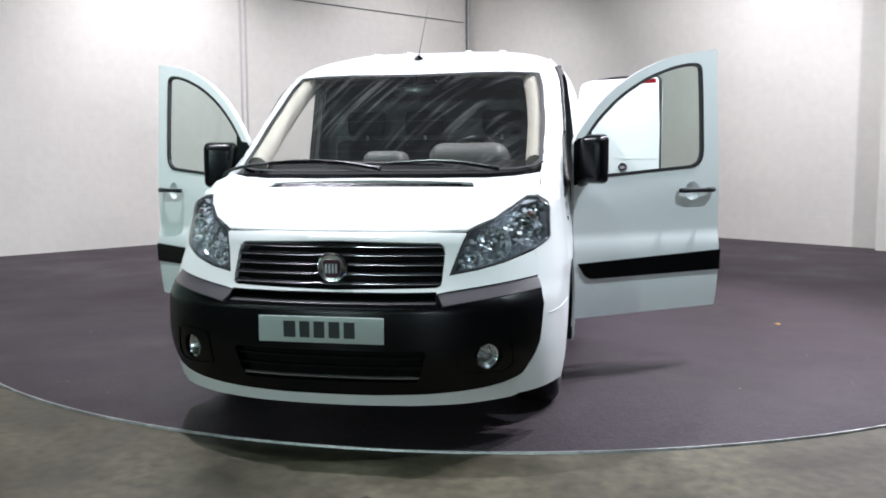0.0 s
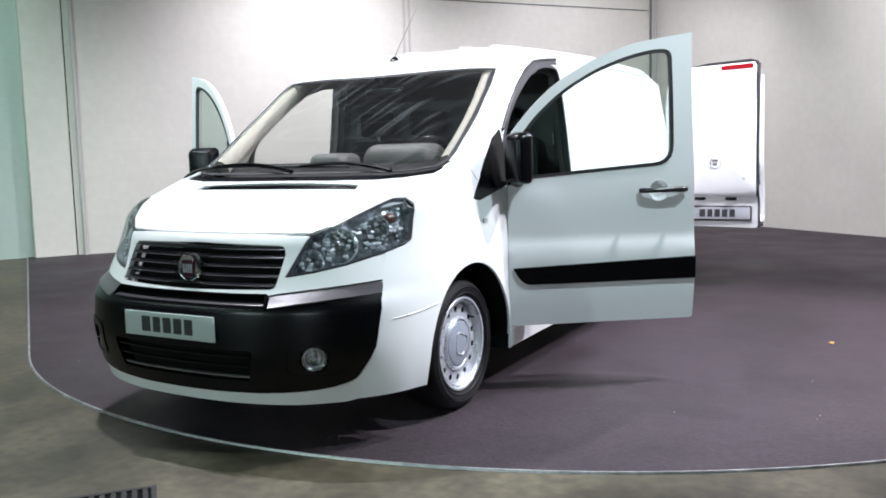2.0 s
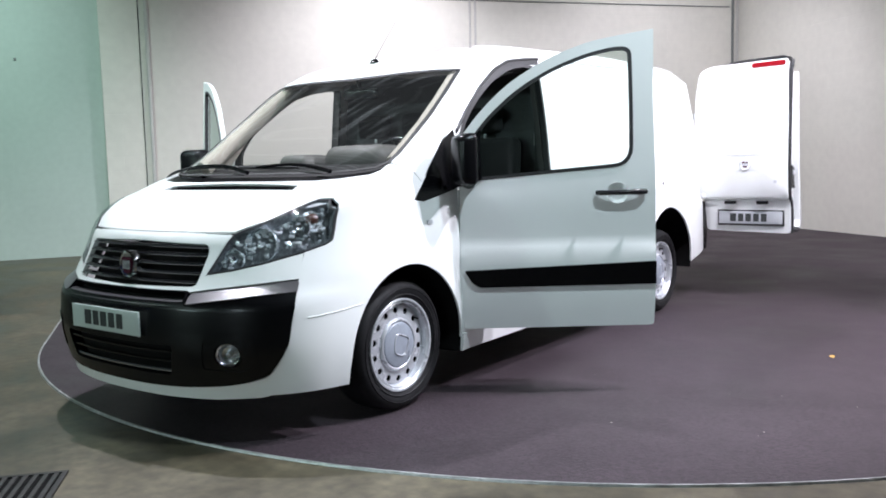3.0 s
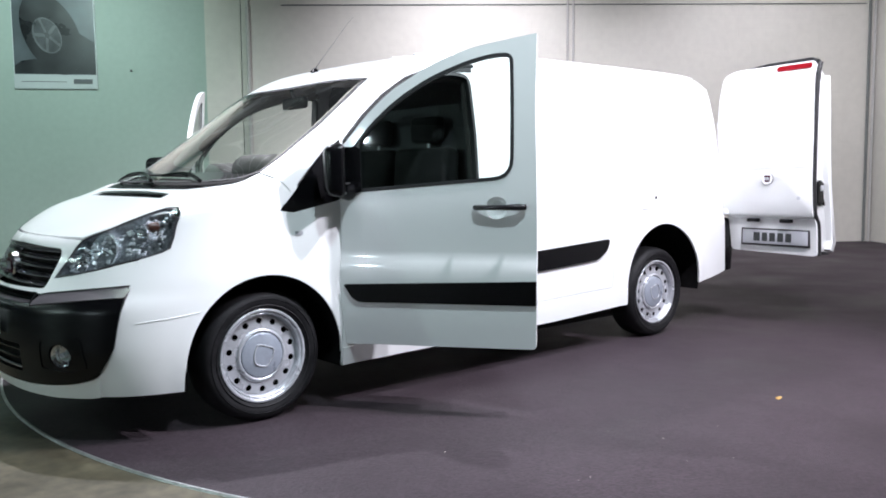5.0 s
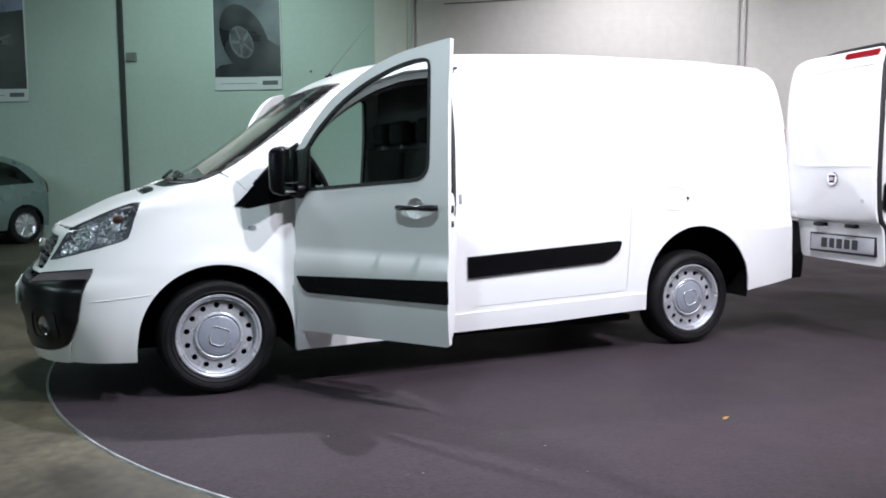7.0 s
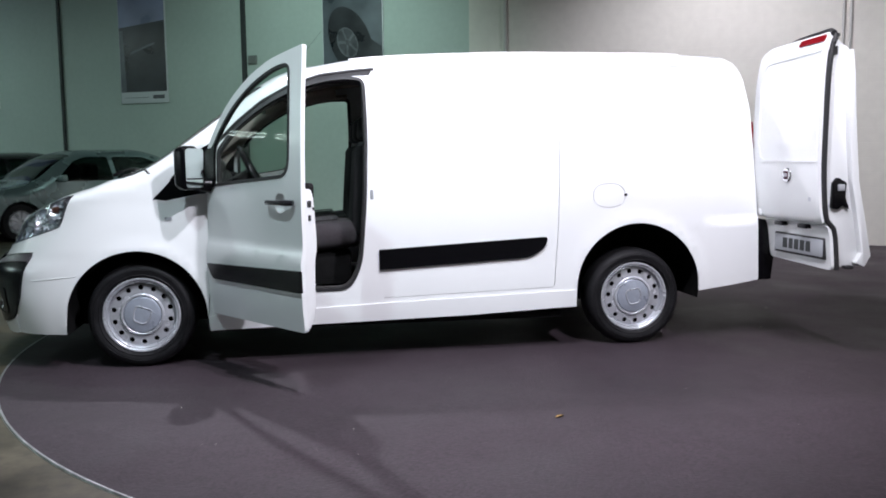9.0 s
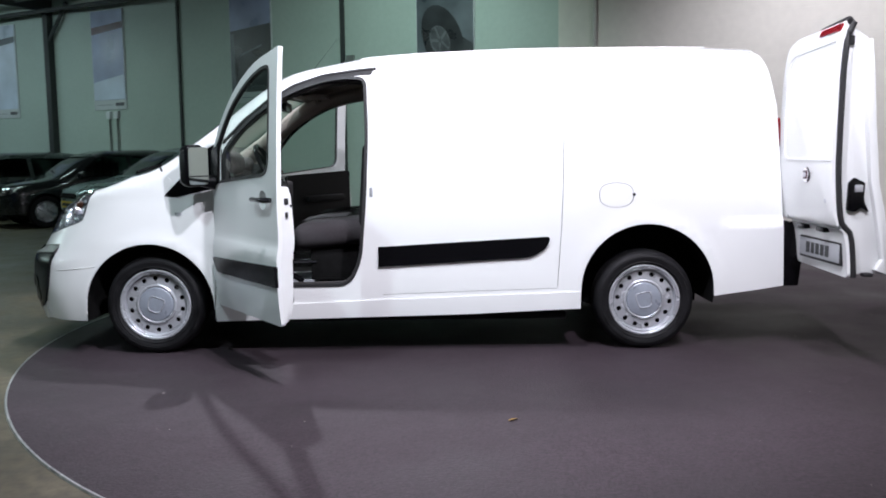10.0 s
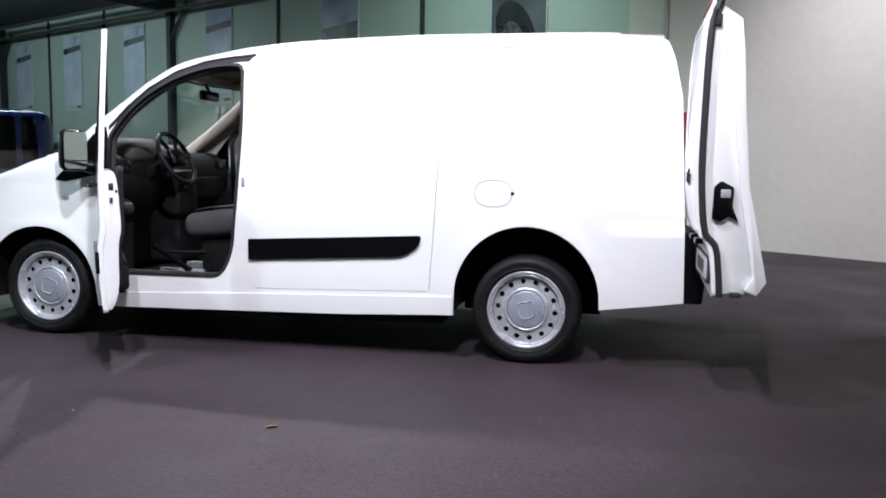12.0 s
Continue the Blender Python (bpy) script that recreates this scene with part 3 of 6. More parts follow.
# fluorescent battens over the hall
TUBE = bpy.data.materials.new("tube_glow")
TUBE.use_nodes = True
TUBE.node_tree.nodes["Principled BSDF"].inputs["Emission Color"].default_value = (0.82, 1.0, 0.93, 1)
TUBE.node_tree.nodes["Principled BSDF"].inputs["Emission Strength"].default_value = 9
first = None
for x, y in ((-7.5, -7.0), (-4.5, -9.0), (-1.5, -11.0), (-9.5, -11.0), (-6.0, -13.0), (-3.0, -15.0), (5.0, -9.0), (8.5, -6.0)):
    m = pose(x, y, 4.42, 0, 0, -20)
    if first is None:
        first = thing("tube_lamp", "white fluorescent batten hanging under the dark roof", "lamp", "battens under the roof", m)
        part("batten", box(-1.2, 1.2, -0.09, 0.09, 0.03, 0.09, 0.01), WHITEFOIL, first)
        part("tube", tube([(-1.15, 0, 0), (1.15, 0, 0)], 0.022, 8), TUBE, first, "glowing white tube")
        part("hanger", tube([(-0.9, 0, 0.09), (-0.9, 0, 0.58)], 0.008, 6), GALV, first)
        part("hanger", tube([(0.9, 0, 0.09), (0.9, 0, 0.58)], 0.008, 6), GALV, first)
    else:
        copy_thing(first, m)
# low battens with paired tubes far back in the hall, seen mirrored in the door glass
low = None
for k in range(2):
    m = pose(-7.2 + 1.16 * k, -17.4 - 0.54 * k, 2.98, 0, 0, -25)
    if low is None:
        low = thing("tube_lamp", "low white batten with two fluorescent tubes, far back in the hall", "lamp", "low battens far back", m)
        part("batten", box(-0.55, 0.55, -0.02, 0.03, -0.12, 0.12, 0.01), WHITEFOIL, low)
        for z in (-0.06, 0.06):
            part("tube", tube([(-0.5, 0.06, z), (0.5, 0.06, z)], 0.022, 8), TUBE, low, "glowing white tube")
        for x in (-0.4, 0.4):
            part("hanger", tube([(x, 0, 0.12), (x, 0, 2.02)], 0.008, 6), GALV, low)
    else:
        copy_thing(low, m)

# ---- van: the surface of its body ----
zt = pchip([-0.99, -0.95, -0.90, -0.85, -0.75, -0.6, -0.45, -0.3, -0.15, 0.0, 0.15, 0.3, 0.5, 0.7, 0.9, 1.1, 1.35, 1.86, 2.6, 3.3, 4.1],
           [0.64, 0.73, 0.81, 0.88, 0.919, 0.986, 1.050, 1.095, 1.157, 1.213, 1.306, 1.419, 1.569, 1.716, 1.818, 1.861, 1.903, 1.935, 1.955, 1.955, 1.94])
wz = pchip([0.15, 0.25, 0.36, 0.5, 0.75, 1.0, 1.2, 1.5, 1.8, 2.0], [0.900, 0.917, 0.926, 0.93, 0.93, 0.922, 0.90, 0.865, 0.825, 0.80])
yf = pchip([0.15, 0.22, 0.32, 0.45, 0.60, 0.68, 0.76, 0.86, 0.95, 1.10, 2.0], [-0.915, -0.935, -0.962, -0.985, -0.975, -0.915, -0.869, -0.822, -0.80, -0.80, -0.80])
rise = pchip([-1.0, -0.4, 0.1, 0.6, 1.2, 4.2], [0.093, 0.093, 0.177, 0.263, 0.30, 0.30])
yr = pchip([0.3, 0.82, 1.5, 1.8, 1.93, 2.0], [4.06, 4.03, 3.98, 3.92, 3.87, 3.84])
NOSE, TAIL = 0.66, 0.55
FRONT_AXLE, REAR_AXLE, HUB = 0.0, 3.122, 0.318


def half_width(y, z):
    """Half the body's width at a place along it and a height."""
    y, z = np.asarray(y, float), np.asarray(z, float)
    # the upper side draws in towards the nose
    w = wz(z) - 0.026 * np.clip((z - 0.72) / 0.28, 0, 1) * np.clip((0.75 - y) / 0.6, 0, 1)
    t = np.clip((y - yf(z)) / NOSE, 0, 1)
    w = w * np.maximum(1 - (1 - t) ** 2.4, 0) ** (1 / 2.4)
    t = np.clip((yr(z) - y) / TAIL, 0, 1)
    w = w * np.maximum(1 - 0.085 * (1 - t) ** 2.2, 0)
    top = zt(y)
    h = np.clip((z - (top - rise(y))) / rise(y), 0, 1)
    w = w * np.maximum(1 - h ** 4, 0) ** 0.25
    # wheel arches swell a little
    for yc, zc, rad in ((FRONT_AXLE, 0.325, 0.40), (REAR_AXLE + 0.0, 0.40, 0.42)):
        r = np.hypot(y - yc, z - zc)
        w = w + 0.012 * np.exp(-((r - rad) / 0.055) ** 2) * (z < 1.0)
    # shoulder crease behind the rear arch and pressed field in the upper side
    s = np.clip((y - 3.3) / 0.25, 0, 1)
    w = w + 0.014 * s * np.clip((0.80 + 0.035 * (y - 3.3) / 0.7 - z) / 0.02, 0, 1)
    field = np.minimum(np.minimum((y - 1.55) / 0.03, (3.66 - y) / 0.03), np.minimum((1.80 + 0.02 * (y - 1.5) / 2 - z) / 0.02, (z - 1.0) / 0.15))
    w = w - 0.006 * np.clip(field, 0, 1)
    return w


def solve(fn, lo, hi):
    lo, hi = np.array(lo, float), np.array(hi, float)
    for _ in range(24):
        mid = (lo + hi) / 2
        ok = fn(mid)
        hi = np.where(ok, mid, hi)
        lo = np.where(ok, lo, mid)
    return (lo + hi) / 2


def front_y(x, z):
    x, z = np.maximum(np.abs(np.asarray(x, float)), 1e-4), np.asarray(z, float)
    return solve(lambda y: half_width(y, z) >= x, np.full(x.shape, -1.1), np.full(x.shape, 1.2))


def top_z(x, y):
    x, y = np.abs(np.asarray(x, float)), np.asarray(y, float)
    return solve(lambda z: half_width(y, z) <= x, np.maximum(zt(y) - rise(y), 0.3), zt(y) + 1e-6)


def unit(n):
    return n / np.linalg.norm(n, axis=1)[:, None]


def on_side(V, e=0.004):
    y, z = V[:, 0], V[:, 1]
    x = half_width(y, z)
    n = np.c_[np.full(len(y), 2 * e), -(half_width(y + e, z) - half_width(y - e, z)), -(half_width(y, z + e) - half_width(y, z - e))]
    return np.c_[x, y, z], unit(n)


def on_front(V, e=0.006):
    x, z = V[:, 0], V[:, 1]
    y = front_y(x, z)
    n = np.c_[(front_y(x + e, z) - front_y(x - e, z)), np.full(len(x), -2 * e), (front_y(x, z + e) - front_y(x, z - e))]
    return np.c_[x, y, z], unit(n)


def on_top(V, e=0.006):
    x, y = V[:, 0], V[:, 1]
    z = top_z(x, y)
    n = np.c_[-(top_z(x + e, y) - top_z(x - e, y)), -(top_z(x, y + e) - top_z(x, y - e)), np.full(len(x), 2 * e)]
    return np.c_[x, y, z], unit(n)


def both(name, outline, holes, surf, material, parent, step=0.06, label="", thick=0.012, offset=0.0):
    V, F = fill(outline, holes, step)
    return [skin(name, V, F, surf, material, parent, label, thick, offset, mirror=m) for m in (False, True)]


def one(name, outline, holes, surf, material, parent, step=0.06, label="", thick=0.012, offset=0.0, mirror=False):
    V, F = fill(outline, holes, step)
    return skin(name, V, F, surf, material, parent, label, thick, offset, mirror=mirror)


def arc(yc, zc, r, a0, a1, n=36):
    return [(yc + r * math.cos(radians(a0 + (a1 - a0) * i / n)), zc + r * math.sin(radians(a0 + (a1 - a0) * i / n))) for i in range(n + 1)]


def hw(y, z):
    return float(half_width(y, z))


def pf(y, z):
    """A point of the body's side as (x, z)."""
    return (hw(y, z), z)


def tz(x, y):
    return float(top_z(x, y))


def frame_strip(name, outline, width, surf, material, parent, label="", thick=0.01, offset=0.003, mirror=False, step=0.04):
    """A narrow strip that runs round inside an outline."""
    V, F = fill(outline, [inset(dense(outline, step), width)], step)
    return skin(name, V, F, surf, material, parent, label, thick, offset, mirror=mirror)


van = thing("van", "white panel van with open doors on the dark display floor", "van")

# --- outlines ---
EDGE = [(0.79, 0.05), (0.792, 0.13), (0.785, 0.27), (0.777, 0.40), (0.755, 0.57), (0.737, 0.67), (0.715, 0.755)]   # windscreen side edge, x by y
TOPEDGE = [(0.715, 0.755), (0.64, 0.728), (0.5, 0.703), (0.25, 0.686), (0.0, 0.680)]
BASE = [(0.0, -0.165), (0.3, -0.165), (0.55, -0.15), (0.68, -0.105), (0.76, -0.03), (0.79, 0.05)]
COWL = [(0.0, -0.235), (0.3, -0.238), (0.55, -0.225), (0.68, -0.19), (0.75, -0.145), (0.79, -0.10)]
SEAM = [(0.79, -0.10), (0.80, -0.18), (0.805, -0.27), (0.80, -0.36)]
ROOF_Y = [0.755 + (3.85 - 0.755) * i / 40 for i in range(41)]


def roof_z(y):
    k = min(1.0, max(0.0, (y - 0.755) / 0.5))
    drop = (1 - k) * (float(zt(0.755)) - tz(0.715, 0.755)) + k * 0.06
    return float(zt(y)) - drop


arch_f = arc(FRONT_AXLE - 0.01, 0.315, 0.405, 180, 0)
arch_r = arc(REAR_AXLE, 0.40, 0.415, 180, 0)
DOOR = rounded([(0.435, 0.335, .03), (0.44, 0.80, .1), (0.445, 1.31, .04), (0.56, 1.455, .1), (0.70, 1.585, .1), (0.90, 1.703, .1), (1.10, 1.776, .1), (1.25, 1.803, .1),
                (1.42, 1.829, .008), (1.415, 1.5, .1), (1.425, 1.1, .1), (1.425, 0.6, .1), (1.42, 0.345, .02)], 0.05)
PANE = rounded([(0.515, 1.105, .02), (0.515, 1.31, .03), (0.60, 1.415, .1), (0.74, 1.54, .1), (0.92, 1.645, .1), (1.10, 1.71, .1), (1.22, 1.735, .08), (1.30, 1.735, .05), (1.305, 1.5, .1), (1.305, 1.165, .09), (0.9, 1.135, .1)], 0.05)
OPENING = rounded([(0.47, 0.44, .08), (0.47, 0.80, .1), (0.472, 1.295, .04), (0.575, 1.435, .1), (0.715, 1.557, .1), (0.895, 1.662, .1), (1.10, 1.730, .1), (1.25, 1.748, .06),
                   (1.365, 1.738, .05), (1.375, 1.4, .1), (1.36, 1.0, .1), (1.325, 0.60, .1), (1.25, 0.445, .1)], 0.06)
TRIANGLE = [(0.10, 1.022), (0.17, 1.012), (0.464, 1.072), (0.466, 1.30), (0.452, 1.360), (0.36, 1.302), (0.255, 1.19), (0.17, 1.095)]

# --- white sheets ---
cut_y = pchip([0.20, 0.30, 0.346, 0.40, 0.452, 0.53, 0.606, 0.66, 0.73], [-0.740, -0.740, -0.730, -0.708, -0.688, -0.675, -0.658, -0.633, -0.603])
cut_z = pchip([0.0, 0.2, 0.4, 0.55, 0.66, 0.73, 0.80], [0.261, 0.262, 0.267, 0.277, 0.291, 0.310, 0.352])
CUT = [(float(cut_y(z)), z) for z in (0.70, 0.66, 0.606, 0.56, 0.50, 0.452, 0.41, 0.375)]
wing_top = [(y, tz(x, y)) for x, y in SEAM[::-1]] + [(y, tz(x, y)) for x, y in ((0.795, -0.03), (0.794, 0.04))]
WING = ([(-0.42, 0.232), (-0.42, 0.30)] + arch_f[1:-1] + [(0.395, 0.30), (0.422, 0.60), (0.428, 1.058), (0.17, 1.005), (0.093, 1.016), (0.16, 1.098), (0.118, 1.14)]
        + wing_top[::-1] + [(-0.368, tz(0.803, -0.366) - 0.002), (-0.388, 1.0), (-0.407, 0.95), (-0.436, 0.868), (-0.472, 0.850), (-0.557, 0.823), (-0.602, 0.722)] + CUT + [(-0.728, 0.352), (-0.737, 0.30), (-0.733, 0.228)])
both("front_wing", WING, (), on_side, PAINT, van, 0.045)
pillar = [(y, tz(x, y)) for x, y in EDGE]
SIDE = ([(0.40, 0.242), (0.40, 0.30), (0.428, 0.60), (0.433, 1.058), (0.446, 1.353), (0.36, 1.309), (0.25, 1.197), (0.165, 1.103), (0.124, 1.146)]
        + pillar + [(y, roof_z(y)) for y in ROOF_Y[1:]] + [(3.872, 1.868), (3.912, 1.75), (3.955, 1.55), (3.99, 0.82), (4.0, 0.41), (3.54, 0.36)] + arch_r[::-1][:-1] + [(2.705, 0.30), (2.0, 0.275), (1.0, 0.255)])
SEAMLINE = [(2.557, 0.425), (2.561, 0.43), (2.585, 0.80), (2.598, 1.12), (2.604, 1.36), (2.601, 1.36), (2.594, 1.12), (2.581, 0.80)]
GUTTER = [(1.56, 1.775), (1.70, 1.793), (2.0, 1.808), (2.6, 1.822), (3.4, 1.828), (3.62, 1.822), (3.72, 1.795), (3.723, 1.800), (3.625, 1.828), (3.4, 1.834), (2.6, 1.828), (2.0, 1.814), (1.70, 1.799), (1.56, 1.781)]
SILLSEAM = [(1.46, 0.387), (1.46, 0.384), (2.55, 0.414), (2.55, 0.417)]
FUEL = [(2.925 + 0.108 * math.copysign(abs(math.cos(a)) ** 0.8, math.cos(a)), 0.997 + 0.078 * math.copysign(abs(math.sin(a)) ** 0.8, math.sin(a))) for a in [2 * math.pi * i / 28 for i in range(28)]]
left, right = both("side_panel", SIDE, [OPENING, SEAMLINE, SILLSEAM, FUEL, GUTTER], on_side, PAINT, van, 0.05, thick=0.014)
both("panel_gap_backing", rounded([(1.44, 0.37), (2.66, 0.40), (2.68, 1.78), (2.50, 1.78), (2.50, 0.44), (1.44, 0.41)], 0.01), (), on_side, GAPGREY, van, 0.08, thick=0.002, offset=-0.016)
both("gutter_backing", [(1.54, 1.765), (1.70, 1.783), (2.0, 1.80), (2.6, 1.812), (3.4, 1.818), (3.62, 1.812), (3.74, 1.78), (3.74, 1.81), (3.62, 1.838), (2.6, 1.838), (2.0, 1.824), (1.54, 1.79)], (), on_side, PAINT, van, 0.08, thick=0.002, offset=-0.016)
one("fuel_flap", inset(FUEL, 0.0035), (), on_side, PAINT, van, 0.04, "white fuel filler flap", thick=0.01, offset=-0.001)
one("fuel_flap_backing", inset(FUEL, -0.02), (), on_side, GAPGREY, van, 0.06, thick=0.002, offset=-0.016)
part("flap_catch", lathe([(0, 0), (0.010, 0), (0.010, 0.006), (0, 0.006)], 12, bm=None), SEAL, van).location = (hw(3.035, 1.0) - 0.002, 3.035, 1.0)
roof = [(hw(y, roof_z(y)), y) for y in ROOF_Y]
one("roof", roof + [(-x, y) for x, y in roof[::-1]] + [(-x, y - 0.004) for x, y in TOPEDGE[1:-1]] + [(x, y - 0.004) for x, y in TOPEDGE[1:][::-1]], (), on_top, PAINT, van, 0.06)
# roof rails and ribs
for s in (1, -1):
    for x0 in (0.20, 0.42):
        pts = [(s * x0, y, tz(x0, y) + 0.004) for y in [1.3 + 2.3 * i / 24 for i in range(25)]]
        part("roof_rib", tube(pts, 0.010, 6), PAINT, van)
    pts = [(s * (hw(y, roof_z(y)) + 0.003), y, roof_z(y) + 0.004) for y in [1.48 + 2.345 * i / 24 for i in range(25)]]
    part("roof_gutter", tube(pts, 0.006, 6), PAINT, van)
screen = [(x - 0.004, y) for x, y in EDGE[:-1]] + [(x, y - 0.008) for x, y in TOPEDGE]
SCREEN = [(x, y + 0.004) for x, y in BASE] + screen[1:]
SCREEN = SCREEN + [(-x, y) for x, y in SCREEN[::-1][1:-1]]
windscreen = one("windscreen", SCREEN, (), on_top, SCREENGLASS, van, 0.05, "clear raked windscreen", thick=0.0)
windscreen.visible_shadow = False
frame_strip("windscreen_border", SCREEN, 0.020, on_top, SEAL, van, "black glazed windscreen border", 0.003, 0.001)
cowl_outline = [(x, y + 0.004) for x, y in COWL] + [(0.791, -0.03), (0.790, 0.045)] + [(x, y - 0.002) for x, y in BASE[::-1][1:]]
cowl_outline = cowl_outline + [(-x, y) for x, y in cowl_outline[::-1] if x > 1e-6]
one("scuttle", cowl_outline, (), on_top, PLASTIC, van, 0.05, "black plastic scuttle below the windscreen", thick=0.01, offset=-0.012)
nose_edge = [(x, float(front_y(x, 0.912)) + 0.003) for x in (0.0, 0.15, 0.3, 0.42, 0.535)]
LAMPEDGE = [(0.635, -0.612), (0.706, -0.50), (0.755, -0.39)]
lamp_top = LAMPEDGE + [(0.797, -0.366)]
BONNET = nose_edge + lamp_top + [(x - 0.004, y) for x, y in SEAM[::-1]] + [(x - 0.002, y) for x, y in COWL[::-1]]
BONNET = BONNET + [(-x, y) for x, y in BONNET[::-1] if x > 1e-6]
VENT = rounded([(-0.51, -0.335), (-0.49, -0.277), (-0.2, -0.262), (0, -0.258), (0.2, -0.262), (0.49, -0.277), (0.51, -0.335), (0.2, -0.338), (-0.2, -0.338)], 0.01)
one("bonnet", BONNET, [VENT], on_top, PAINT, van, 0.045)
one("bonnet_vent", inset(VENT, -0.012), (), on_top, PLASTIC, van, 0.04, "black slotted bonnet vent", thick=0.003, offset=-0.014)
for k in range(3):
    y = -0.284 - 0.017 * k
    part("vent_slat", tube([(x, y, tz(x, y) - 0.006) for x in [-0.44 + 0.88 * i / 16 for i in range(17)]], 0.0035, 6), PLASTIC, van)

# --- nose ---
SLATSILVER = mat("slat_silver", (0.30, 0.30, 0.32), 0.25, 0.8)
LAMP_IN = [(0.54, 0.905), (0.512, 0.83), (0.482, 0.74)]
LAMP_LOW = [(0.585, 0.757), (0.695, 0.784), pf(-0.557, 0.826), pf(-0.472, 0.853)]
LAMP_OUT = [pf(-0.436, 0.870), pf(-0.407, 0.95), pf(-0.389, 1.0), (0.805, tz(0.803, -0.367) - 0.004)]
LAMP_UP = [(x, tz(x, y) - 0.004) for x, y in LAMPEDGE[::-1]]
TIP = pf(-0.602, 0.718)
BUMP_TOP = [(0.0, 0.667), (0.3, 0.667), (0.435, 0.668), (0.48, 0.676), (0.65, 0.697), TIP]
NOSE_OUT = [(0.0, 0.908), (0.3, 0.908)] + [(LAMP_IN[0][0] - .006, .902), (LAMP_IN[1][0] - .005, .828), (LAMP_IN[2][0] - .004, .735)] + [(x + .001, z - .005) for x, z in LAMP_LOW[:2]] + [pf(-0.560, 0.820)] + [TIP] + BUMP_TOP[::-1][1:]
NOSE_OUT = NOSE_OUT + [(-x, z) for x, z in NOSE_OUT[::-1] if x > 1e-6]
GRILLE = rounded([(-0.437, 0.864), (0, 0.874), (0.437, 0.864), (0.456, 0.833), (0.452, 0.690), (0, 0.681), (-0.452, 0.690), (-0.456, 0.833)], 0.025)
one("nose_panel", NOSE_OUT, [GRILLE], on_front, PAINT, van, 0.035, thick=0.02)
# near-black sheet: the shade behind the slats is in its colour
one("grille_backing", inset(GRILLE, -0.015), (), on_front, DARK, van, 0.05, thick=0.003, offset=-0.07)
for z in (0.852, 0.818, 0.781, 0.744, 0.708):
    xs = [-0.452 + 0.904 * i / 20 for i in range(21)]
    bm = bmesh.new()
    rings = []
    for x in xs:
        p, n = on_front(np.array([(x, z)]))
        c = p[0] - n[0] * 0.010
        rings.append([bm.verts.new((c[0], c[1] + dy, c[2] + dz)) for dy, dz in ((-0.006, -0.004), (-0.006, 0.002), (0.0, 0.006), (0.024, 0.010), (0.024, 0.002))])
    for q, w in zip(rings, rings[1:]):
        for k in range(5):
            bm.faces.new((q[k], q[(k + 1) % 5], w[(k + 1) % 5], w[k]))
    bmesh.ops.recalc_face_normals(bm, faces=bm.faces[:])
    slat = part("grille_slat", bm, GLOSSBLACK, van)
    xs2 = [x for x in xs if abs(x) > 0.07]
    for sgn in (-1, 1):
        run = [x for x in xs2 if x * sgn > 0]
        pts = []
        for x in run:
            p, n = on_front(np.array([(x, z - 0.003)]))
            pts.append(tuple(p[0] - n[0] * 0.002 + np.array((0, -0.004, -0.001))))
        part("slat_edge", tube(pts, 0.0019, 6), SLATSILVER, slat, "thin silver edge of a grille slat")
badge = part("badge", lathe([(0, -0.022), (0.052, -0.020), (0.058, -0.022), (0.066, -0.014), (0.066, 0.010), (0, 0.010)], 40, "y"), CHROME, van, "round chrome badge in the grille")
badge.location = (-0.003, float(front_y(0.0, 0.764)) + 0.002, 0.764)
part("badge_shield", prism(rounded([(-0.036, 0.036), (0.036, 0.036), (0.036, 0), (0.024, -0.038), (-0.024, -0.038), (-0.036, 0)], 0.012), -0.004, "y", -0.0205), BADGE, badge, "dark red shield")
for k in range(4):
    part("badge_bar", box(-0.026 + 0.0145 * k, -0.018 + 0.0145 * k, -0.0275, -0.0245, -0.018, 0.020), STEEL, badge)

# --- bumper ---
BUMP_LOW = [pf(y, z) for y, z in CUT[1:]] + [(x, float(cut_z(x))) for x in (0.765, 0.74, 0.69, 0.64, 0.58, 0.5, 0.4, 0.2, 0.0)]
LEDGE = [(0.455, 0.612), (0.65, 0.640), pf(-0.634, 0.662)]
BUMPER = BUMP_TOP[:3] + LEDGE + BUMP_LOW[:-1]
BUMPER = [(0.0, 0.667)] + BUMPER[1:] + [(0.0, 0.261)] + [(-x, z) for x, z in BUMPER[::-1] if x > 1e-6]
SLOT = rounded([(-0.43, 0.662), (0.43, 0.662), (0.445, 0.625), (-0.445, 0.625)], 0.008)
INTAKE = rounded([(-0.405, 0.448), (0.405, 0.448), (0.37, 0.318), (-0.37, 0.318)], 0.02)
FOG = [[(s * 0.640 + 0.052 * math.cos(2 * math.pi * i / 20), 0.414 + 0.052 * math.sin(2 * math.pi * i / 20)) for i in range(20)] for s in (1, -1)]
bumper = one("front_bumper", BUMPER, [SLOT, INTAKE] + FOG, on_front, PLASTIC, van, 0.035, "black grained plastic front bumper", thick=0.05, offset=0.014)


def on_ledge(V):
    """The bumper's sloping shoulder: it leans outwards as it falls."""
    Q, N = on_front(V)
    top = np.interp(np.abs(V[:, 0]), [0.44, 0.48, 0.65, TIP[0]], [0.668, 0.676, 0.697, 0.718])
    k = np.clip((top - V[:, 1]) / 0.055, 0, 1)
    return Q + N * (-0.006 + 0.024 * k)[:, None], unit(N * 0.75 + np.array((0, 0, 0.9)))


